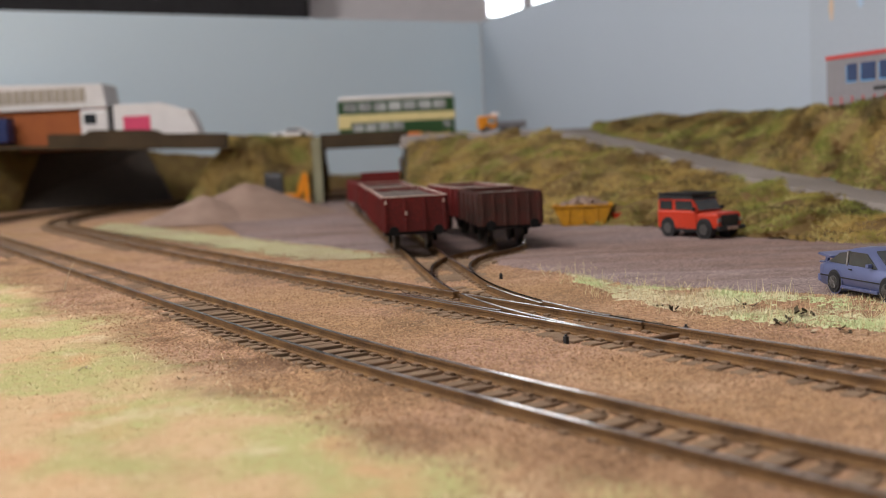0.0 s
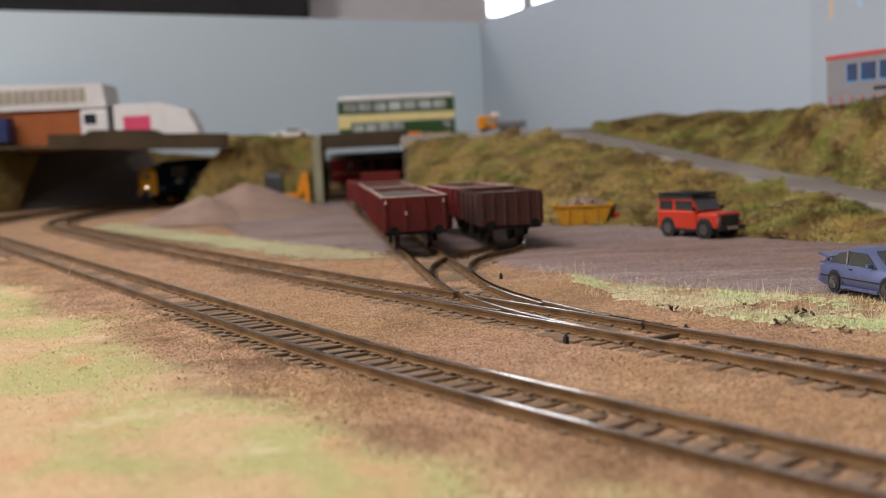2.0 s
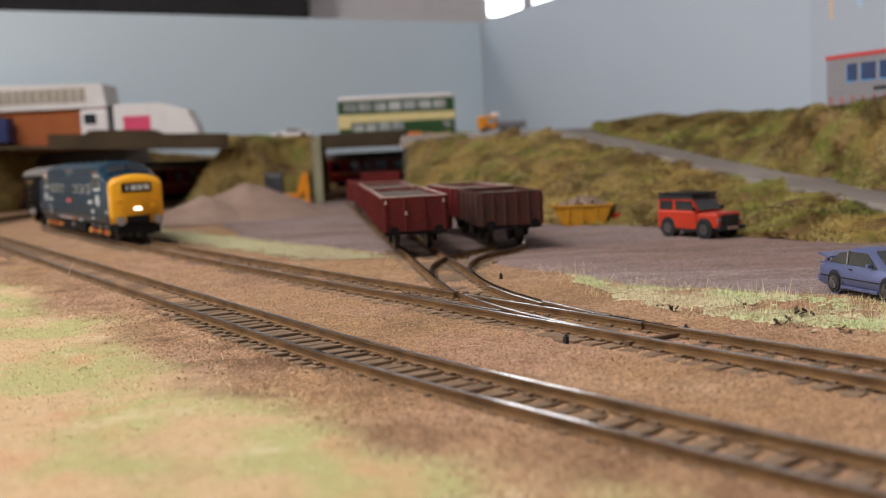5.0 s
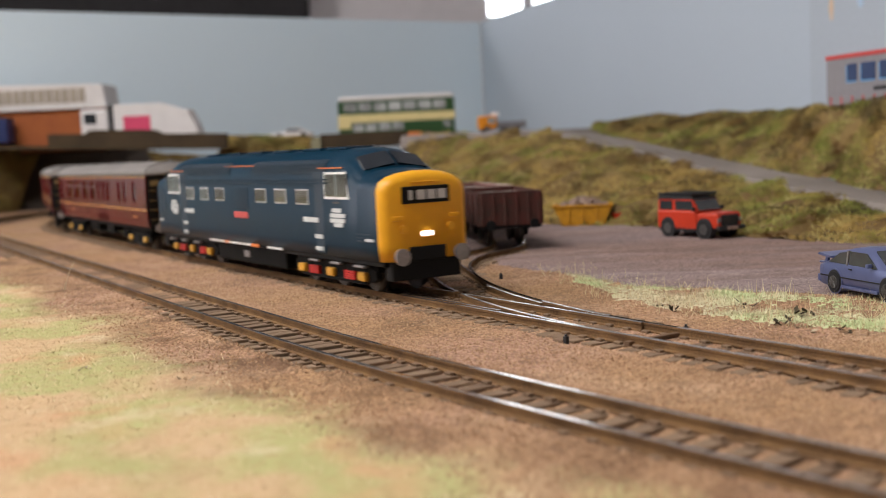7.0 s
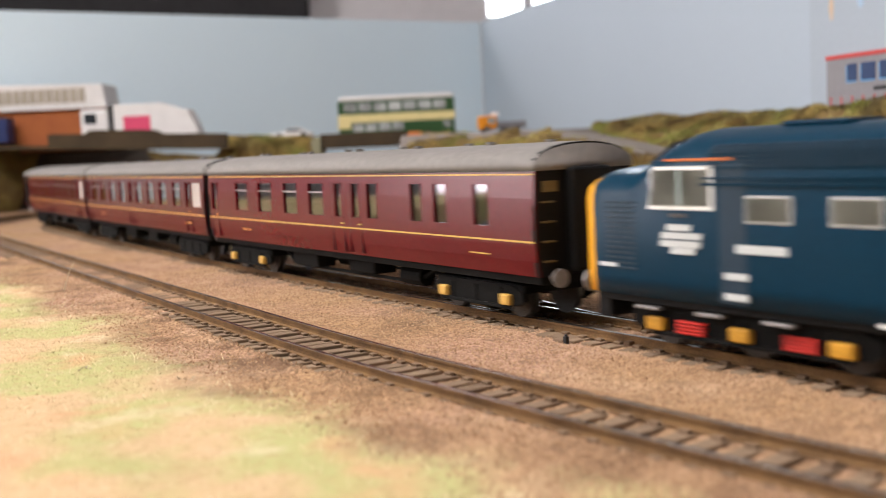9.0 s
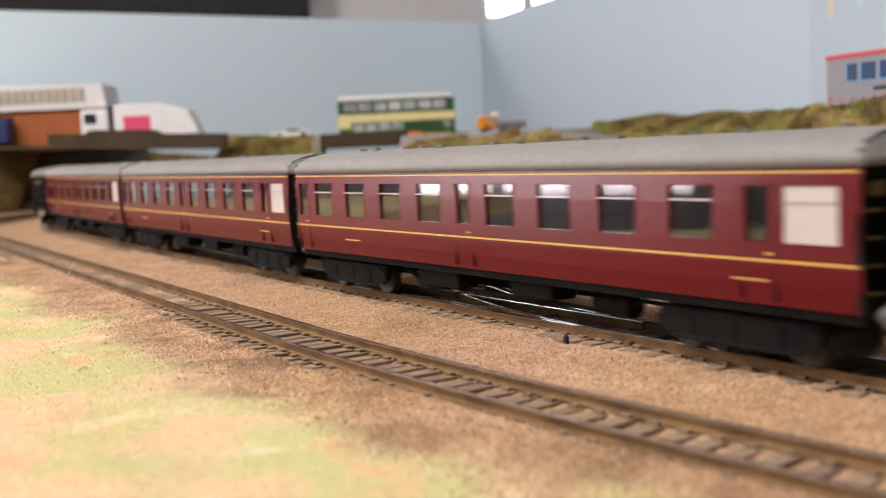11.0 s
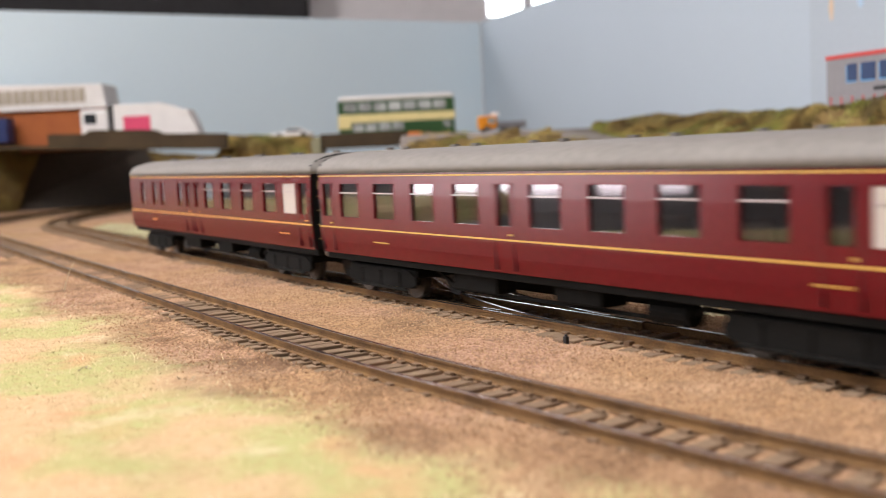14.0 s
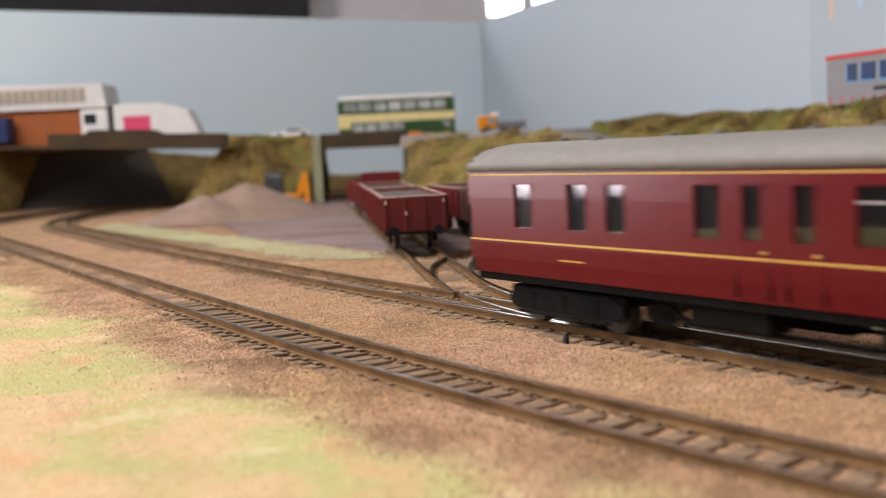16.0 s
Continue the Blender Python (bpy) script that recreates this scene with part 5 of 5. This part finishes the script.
M["bus_cream"] = mat("cream_bus_paint", (0.72, 0.60, 0.28), 0.45, var=0.04, bump=0.02)
M["bus_glass"] = mat("pale_bus_glass", (0.62, 0.63, 0.61), 0.12, scale=150, bump=0, col2=(0.02, 0.024, 0.022))
M["brick_orange"] = mat("orange_brick", (0.42, 0.125, 0.035), 0.8, scale=250, bump=0.2, col2=(0.33, 0.09, 0.03))
M["lorry_white"] = mat("white_lorry_paint", (0.78, 0.74, 0.72), 0.45, var=0.04, bump=0.02)
M["pink"] = mat("pink_red_panel", (0.72, 0.07, 0.16), 0.5, var=0.05, bump=0)
M["navy"] = mat("dark_blue_paint", (0.02, 0.035, 0.14), 0.5, var=0.1, bump=0)
M["curtain_grey"] = mat("grey_trailer_curtain", (0.23, 0.22, 0.23), 0.6, scale=40, bump=0.1, col2=(0.19, 0.18, 0.19))

bus = thing("double_decker_bus", "green and cream double-decker bus on the bridge road", "bus", at(-49, 1335, 64.5))
bm = N()
box(bm, -71, 71, -16, 16, 3, 22.5, 1.2)
part("lower_body", bm, "bus_green", bus)
part("cream_band", box(N(), -71.4, 71.4, -16.3, 16.3, 22.5, 32.5, 0.8), "bus_cream", bus)
part("upper_body", box(N(), -71, 71, -16, 16, 32.5, 49, 1.0), "bus_green", bus)
part("roof", box(N(), -70, 70, -15.6, 15.6, 49, 54.5, 2.0), "lorry_white", bus)
part("front_panel", box(N(), -71.6, -56, -16.5, 16.5, 15.5, 22.6, 0.5), "bus_cream", bus)
for k in range(7):
    x = -64 + k * 18.2
    part("upper_window", box(N(), x, x + 15.4, -16.4, -15.8, 36.0, 46.5, 0.6), "bus_glass", bus)
for k in range(4):
    x = -54 + k * 16.2
    part("lower_window", box(N(), x, x + 13.6, -16.4, -15.8, 12.0, 21.5, 0.6), "bus_glass", bus)
part("lower_window", box(N(), 57, 66, -16.4, -15.8, 13.0, 21.0, 0.6), "bus_glass", bus)
part("skirt_panel", box(N(), -53, -20, -16.6, -15.9, 4.4, 8.8, 0.3), "bus_cream", bus)
part("skirt_panel", box(N(), -18, 30, -16.6, -15.9, 4.4, 8.8, 0.3), "orange", bus, "orange advert panel")
for x in (-44, 38):
    for sgn in (-1, 1):
        wheel(bus, x, sgn * 13, 5.5, sgn, "buffer", 3.0)

lorry = thing("refuse_lorry", "white refuse lorry with a pink-red panel on the bridge road", "lorry", at(-349, 1284, 75, -2.4))
part("cab", box(N(), -70, -36, -15, 15, 7, 41, 3.5), "lorry_white", lorry)
part("cab_window", box(N(), -64, -50, -15.5, -14.8, 24, 36, 1), "dark_glass", lorry)
part("windscreen", box(N(), -70.5, -69.6, -12, 12, 22, 36, 1), "dark_glass", lorry)
bm = N()
prism(bm, [(-29, 8), (70, 8), (66, 20), (58, 36), (44, 39), (26, 45), (-29, 45)], -15.5, 15.5)
part("body", bm, "lorry_white", lorry)
part("panel", box(N(), -18, 14, -16.1, -15.4, 10, 31, 0.3), "pink", lorry, "plain pink-red panel")
part("bulkhead", box(N(), -36, -29, -13, 13, 7, 46, 0.8), "trim", lorry)
part("chassis", box(N(), -66, 66, -12, 12, 4, 8, 0.5), "trim", lorry)
for x in (-54, 22, 40):
    for sgn in (-1, 1):
        wheel(lorry, x, sgn * 11, 6.3, sgn, "buffer", 3.5)

shed = thing("brick_building", "orange brick building with a pale flat-faced roof", "building", at(-530, 1405, 70))
part("wall", box(N(), -130, 104, -14, 40, 0, 55), "brick_orange", shed)
bm = N()
prism(bm, [(-134, 55), (108, 55), (104, 84), (-134, 90)], -18, 42)
part("roof", bm, "lorry_white", shed, "pale roof fascia")
M["mesh_panel"] = mat("beige_roof_lattice", (0.46, 0.40, 0.32), 0.8, scale=300, bump=0.2, col2=(0.36, 0.31, 0.25))
for k in range(14):
    part("roof_slat", box(N(), -62 + k * 10.4, -53 + k * 10.4, -19.2, -18, 62, 80, 0.3), "mesh_panel", shed)
part("gutter", box(N(), -134, 110, -20, -17, 54, 57, 0.4), "lorry_white", shed)
part("plinth", box(N(), -136, 112, -22, 48, -1.5, 0, 0.3), "girder", shed, "dark plinth")
blue = thing("skip_container", "dark blue container beside the brick building", "container", at(-552, 1366, 84))
bm = N()
box(bm, -26, 14, -12, 12, 0, 30, 0.8)
for k in range(9):
    box(bm, -24 + k * 4.4, -22.5 + k * 4.4, -12.7, -12, 1, 29)
part("body", bm, "navy", blue)
part("lid", box(N(), -26.5, 14.5, -12.6, 12.6, 30, 31.5, 0.3), "trim", blue)

van = thing("pickup_car", "small white car on the road between the bridges", "car", at(-175, 1302, 71))
bm = N()
for f in car_shell(bm, [(-25, 8, 2.5, 6, 6.5, 7), (-22, 9.5, 2.2, 7.4, 7.8, 8), (-10, 9.6, 2.2, 7.6, 8.6, 7.6), (-4, 9.6, 2.2, 7.6, 12.4, 7), (10, 9.6, 2.2, 7.6, 12.6, 7), (18, 9.6, 2.2, 7.6, 8.2, 8), (25, 8.6, 2.5, 6.5, 7, 7)]):
    f.smooth = True
part("body", bm, "lorry_white", van)
for sgn in (-1, 1):
    quad_panel("side_window", [(-8, 8.2), (14, 8.2), (9, 12), (-4, 12)], sgn * 8.2, sgn * 0.8, "dark_glass", van)
    for x in (-15, 15):
        wheel(van, x, sgn * 7.2, 3.9, sgn, "buffer", 2.4)

truck = thing("tipper_lorry", "small yellow lorry with grey load bed on the bank road", "lorry", at(60, 1240, 67, 12) @ Matrix.Scale(0.9, 4))
part("cab", box(N(), -14, 8, -9, 9, 4, 21, 2.0), "digger", truck)
part("windscreen", box(N(), 8 - 0.4, 8.6, -7, 7, 11, 18, 0.6), "bus_glass", truck)
part("side_window", box(N(), -4, 5, -9.5, -8.9, 11, 18, 0.5), "bus_glass", truck)
part("roof_box", box(N(), 4, 12, -7, 7, 20, 25, 1.0), "lorry_white", truck)
part("bed", box(N(), 10, 46, -9, 9, 5, 13, 0.8), "curtain_grey", truck, "grey load bed")
for x in (-6, 20, 34):
    for sgn in (-1, 1):
        wheel(truck, x, sgn * 7, 4.0, sgn, "buffer", 2.4)

trailer = thing("lorry_trailer", "grey curtain-sided lorry trailer with red top band and blue bars", "trailer", at(271.5, 752, 59.3, -68))
part("body", box(N(), 0, 165, 0, 32, 8.5, 40, 0.5), "curtain_grey", trailer)
part("top_band", box(N(), -0.4, 165.4, -0.5, 32.4, 39.6, 42.6, 0.4), "red", trailer, "red top band")
M["letter_blue"] = mat("blue_lettering", (0.010, 0.032, 0.10), 0.5, var=0.03, bump=0)
M["shadow_blue"] = mat("light_blue_lettering", (0.10, 0.30, 0.55), 0.5, var=0.03, bump=0)
x = 20.0
for w in (9.0, 12.5, 11.5, 12.5, 12.5):    # company name as plain blocks
    part("name_bar", box(N(), x, x + w, -0.5, 0.1, 24.0, 35.5, 0.2), "letter_blue", trailer)
    part("name_shadow", box(N(), x - 1.0, x + w - 1.0, -0.3, 0.1, 23.0, 34.5, 0.1), "shadow_blue", trailer)
    x += w + 4.0
for k in range(4):
    part("small_bar", box(N(), 44 + k * 22, 62 + k * 22, -0.5, 0.1, 16.6, 19.2), "trim", trailer)
for k in range(16):
    part("strap", box(N(), 4 + k * 10, 5.0 + k * 10, -0.6, 0.0, 9, 14), "red", trailer)
part("chassis", box(N(), 2, 163, 8, 24, 5, 8.5, 0.4), "trim", trailer)
for x in (16, 33, 50):
    wheel(trailer, x, 6.0, 6.2, -1, "buffer", 4)
    wheel(trailer, x, 26.0, 6.2, 1, "buffer", 4)

# ---- small things by the track ----
bm = N()
cyl(bm, (0, 0, 0), (0, 0, 9), 4.2, 18)
for z in (0.2, 3.2, 6.0, 8.6):
    cyl(bm, (0, 0, z), (0, 0, z + 0.5), 4.5, 18)
drum = part("oil_drum", bm, "car_red")
drum.matrix_basis = at(114, 690, -4.4)
tagged(drum, "small red ribbed drum beside the yellow skip", "drum")
for px, py, h in ((66, 293, 0), (32, 286, 30), (23, 433, 10)):
    bm = N()
    box(bm, -0.6, 0.6, -0.6, 0.6, -4, -1.2, 0.15)
    cyl(bm, (0, 0, -1.3), (0, 0, -0.7), 0.4, 8)
    b = part("point_lever_post", bm, "trim")
    b.matrix_basis = at(px, py, 0, h)
    tagged(b, "tiny black post beside the turnout", "post", "posts beside the turnout")
M["dry_leaf"] = mat("dry_brown_leaf", (0.075, 0.058, 0.03), 0.9, var=0.3, bump=0)
M["pale_leaf"] = mat("pale_dry_leaf", (0.55, 0.45, 0.30), 0.9, var=0.2, bump=0)


def leaf_bit(x, y, size, material, seed):
    r = random.Random(seed)
    vs, fs = [], []
    for k in range(5):
        a = r.uniform(0, 6.28)
        c = Vector((r.gauss(0, size * 0.5), r.gauss(0, size * 0.3), -3.2 + r.uniform(0, size * 0.5)))
        d = Vector((math.cos(a), math.sin(a), r.uniform(0, 0.9))) * size * r.uniform(0.6, 1.1)
        w = Vector((-d.y, d.x, 0.4)).normalized() * size * 0.28
        b = len(vs)
        vs += [tuple(c), tuple(c + d * 0.5 + w), tuple(c + d), tuple(c + d * 0.5 - w), tuple(c + d * 0.5 + Vector((0, 0, -0.3)))]
        fs += [(b, b + 1, b + 2, b + 3), (b, b + 3, b + 4), (b + 2, b + 1, b + 4), (b, b + 4, b + 1), (b + 3, b + 2, b + 4)]
    ob = raw("dead_leaf", vs, fs, material)
    ob.matrix_basis = at(x, y, 0)
    return tagged(ob, "curled dry leaf lying on the grass" if material == "dry_leaf" else "pale dry leaf on the grass", "leaf", "dry leaves on the grass")


for i, (lx, ly, ls, lm) in enumerate(((70, 329, 2.4, "dry_leaf"), (68, 341, 1.8, "dry_leaf"), (94, 330, 3.0, "dry_leaf"), (94, 298, 3.0, "dry_leaf"), (101, 309, 2.8, "dry_leaf"), (105, 310, 3.0, "dry_leaf"), (106, 283, 2.4, "dry_leaf"),
                                      (75, 359, 1.5, "dry_leaf"), (98, 284, 1.8, "pale_leaf"), (-96, 280, 1.6, "pale_leaf"), (-65, 261, 1.5, "pale_leaf"))):
    leaf_bit(lx, ly, ls, lm, i)
bm = N()
p0 = Vector((-165, 463, -3))
for k in range(6):
    p1 = p0 + Vector((0.5 + 0.12 * k, 0.2, 2.3 - 0.1 * k))
    cyl(bm, p0, p1, 0.22 - 0.02 * k, 5, 0.2 - 0.02 * k)
    p0 = p1
stalk = part("dry_stalk", bm, "pale_leaf")
tagged(stalk, "single tall dry grass stalk beside the track", "grass stalk")

# ---- grass fibres and loose ballast ----


def fibres(name, label, region, count, height, seed, box_, material="fibre", lay=(0.1, 1.3)):
    r = random.Random(seed)
    vs, fs = [], []
    while len(fs) < count:
        x, y = r.uniform(box_[0], box_[1]), r.uniform(box_[2], box_[3])
        k = region(x, y)
        if k <= 0 or r.random() > k:
            continue
        h = r.uniform(*height)
        lean, a = r.uniform(*lay), r.uniform(0, 6.28)
        z = ground_z(x, y)
        b = len(vs)
        wx, wy = -0.1 * math.sin(a), 0.1 * math.cos(a)
        dx, dy = lean * h * math.cos(a), lean * h * math.sin(a)
        vs += [(x - wx, y - wy, z), (x + wx, y + wy, z), (x + dx, y + dy, z + h)]
        fs.append((b, b + 1, b + 2))
    return tagged(raw(name, vs, fs, material, kind="stuff"), label, "grass")


def edge_line(pts):
    def f(y):
        for (x0, y0), (x1, y1) in zip(pts[:-1], pts[1:]):
            if y1 <= y <= y0:
                return x0 + (x1 - x0) * (y0 - y) / (y0 - y1)
        return pts[0][0] if y > pts[0][1] else pts[-1][0]
    return f


FG = edge_line([(-235, 540), (-160, 420), (-112, 329), (-72, 269), (-45, 228), (-26, 194), (-10, 177), (-2, 120)])
patch = lambda x, y, s, k: noise.noise(Vector((x * s, y * s, k)))
S2 = edge_line([(40, 470), (62, 392), (112, 338), (200, 292), (330, 240)])
F2 = edge_line([(44, 440), (60, 350), (90, 296), (150, 252), (280, 200)])
M["green_mat"] = scatter_mat("yard_edge_scatter", (0.56, 0.62, 0.34), (0.66, 0.60, 0.40), (0.53, 0.42, 0.28))
M["verge_mat"] = mat("faded_scatter", (0.50, 0.50, 0.28), 0.95, scale=110, bump=0.9, fine=22, col2=(0.40, 0.32, 0.21), dist=0.0008)


def turf(name, label, inside, box_, step, material, lift, low=-9.0):
    """A thin uneven layer of scatter over the ground wherever inside() holds."""
    vs, fs, ids = [], [], {}
    nx, ny = int((box_[1] - box_[0]) / step), int((box_[3] - box_[2]) / step)

    def vert(i, j):
        if (i, j) not in ids:
            x, y = box_[0] + i * step, box_[2] + j * step
            ids[i, j] = len(vs)
            vs.append((x, y, max(low, ground_z(x, y) + lift) + 0.35 * noise.noise(Vector((x * 0.5, y * 0.5, lift)))))
        return ids[i, j]
    for j in range(ny):
        for i in range(nx):
            x, y = box_[0] + (i + 0.5) * step, box_[2] + (j + 0.5) * step
            if inside(x, y):
                fs.append((vert(i, j), vert(i + 1, j), vert(i + 1, j + 1), vert(i, j + 1)))
    return tagged(raw(name, vs, fs, material, kind="stuff", smooth=True), label, "grass")


dz = random.Random(77)
fgk = lambda x, y: (FG(y) + 8 - x) + dz.uniform(-7, 7) + 9 * patch(x, y, 0.05, 3.0) + 6 * patch(x, y, 0.22, 7.0)
in_b = lambda x, y: abs((x + 42) * 0.84 + (y - 565) * 0.53 + 14 - 5 * patch(x, y, 0.02, 9)) < 17 + dz.uniform(-6, 6) + 11 * patch(x, y, 0.1, 3) and y < 1040
in_2 = lambda x, y: F2(y) + 2 < x + 7 * patch(x, y, 0.09, 1.0) < S2(y) + 13 and patch(x, y, 0.05, 6.0) + 0.5 * patch(x, y, 0.2, 2.0) > dz.uniform(-0.4, 0.15)
turf("verge_scatter", "pale scatter strip between track and yard", in_b, (-300, -20, 540, 1040), 2.0, "verge_mat", 0.3, -2.5)
turf("yard_scatter", "pale green scatter along the yard edge", in_2, (40, 330, 200, 470), 1.6, "green_mat", 0.12)
fibres("foreground_grass", "pale green and straw static grass in the foreground", lambda x, y: min(0.9, max(0, 0.25 + 0.03 * fgk(x, y))), 80000, (0.2, 0.9), 21, (-260, 30, 90, 560), "earth", (0.5, 2.2))
M["straw"] = mat("straw_static_grass", (0.82, 0.72, 0.46), 0.85, scale=70, bump=0, col2=(0.66, 0.52, 0.28), island=0.35)
fibres("foreground_straw", "straw coloured static grass among the green", lambda x, y: 0.8 if fgk(x, y) > -6 else 0, 9000, (0.3, 1.6), 22, (-260, 40, 90, 560), "straw", (0.6, 3.0))
fibres("verge_grass", "pale grass strip between track and yard", lambda x, y: 0.9 if in_b(x, y) else 0, 16000, (0.6, 2.0), 23, (-300, -20, 540, 1040), "verge_mat")
fibres("yard_grass", "pale green grass strip along the yard edge", lambda x, y: 0.95 if in_2(x, y) else 0, 30000, (0.5, 1.9), 24, (40, 330, 200, 470), "green_mat")
fibres("sparse_straw", "scattered dry fibres along the yard edge", lambda x, y: 0.9 if F2(y) - 6 < x < S2(y) + 22 else 0, 1500, (2.0, 6.0), 25, (40, 330, 200, 470), "straw")


def grains(name, label, count, size, seed, x0, x1, y0, y1, material):
    r = random.Random(seed)
    vs, fs = [], []
    for _ in range(count):
        y = y0 + (y1 - y0) * r.random() ** 1.6
        x = r.uniform(x0, x1) * (0.35 + 0.65 * (y - y0) / (y1 - y0)) - 30 * (y - y0) / (y1 - y0)
        if yard_side(x, y) or FG(y) - x > r.uniform(-16, -2):
            continue
        s = r.uniform(*size)
        z, t = ground_z(x, y), r.uniform(0, 6.28)
        b = len(vs)
        for k in range(4):
            q = s * r.uniform(0.4, 0.65)
            vs.append((x + q * math.cos(t + k * 1.571), y + q * math.sin(t + k * 1.571), z - 0.1))
        vs.append((x + s * r.uniform(-0.2, 0.2), y + s * r.uniform(-0.2, 0.2), z + s * r.uniform(0.35, 0.7)))
        fs += [(b, b + 1, b + 4), (b + 1, b + 2, b + 4), (b + 2, b + 3, b + 4), (b + 3, b, b + 4)]
    return tagged(raw(name, vs, fs, material, kind="stuff"), label, "ballast")


grains("loose_ballast", "loose tan and brown ballast grains between the tracks", 100000, (0.35, 0.95), 31, -260, 260, 120, 640, "stone")


# ---- keyed movement ----
NOSE = [(0.0, 970.0), (2.5, 495.0), (3.0, 408.0), (3.5, 282.0), (4.0, 150.0), (6.5, -317.0), (16.0, -2062.0)]


def nose_at(t):
    for (t0, s0), (t1, s1) in zip(NOSE[:-1], NOSE[1:]):
        if t <= t1:
            return s0 + (s1 - s0) * (t - t0) / (t1 - t0)
    return NOSE[-1][1]


def ride(s, bogie):
    """A vehicle's pose with its middle at s, on two bogies that follow the line."""
    x0, y0, _ = on(MAIN, s - bogie)
    x1, y1, _ = on(MAIN, s + bogie)
    return at((x0 + x1) / 2, (y0 + y1) / 2, 0, math.degrees(math.atan2(y0 - y1, x0 - x1)))


def motions():
    steps = [i * 0.25 for i in range(65)]
    LOCO.scale = (0.978, 1, 1)
    walk(LOCO, [(t, ride(nose_at(t) + 125, 82)) for t in steps])
    for i, c in enumerate(COACHES):
        walk(c, [(t, ride(nose_at(t) + 268 + 4 + 265 * i + 132.5, 92)) for t in steps])


motions()
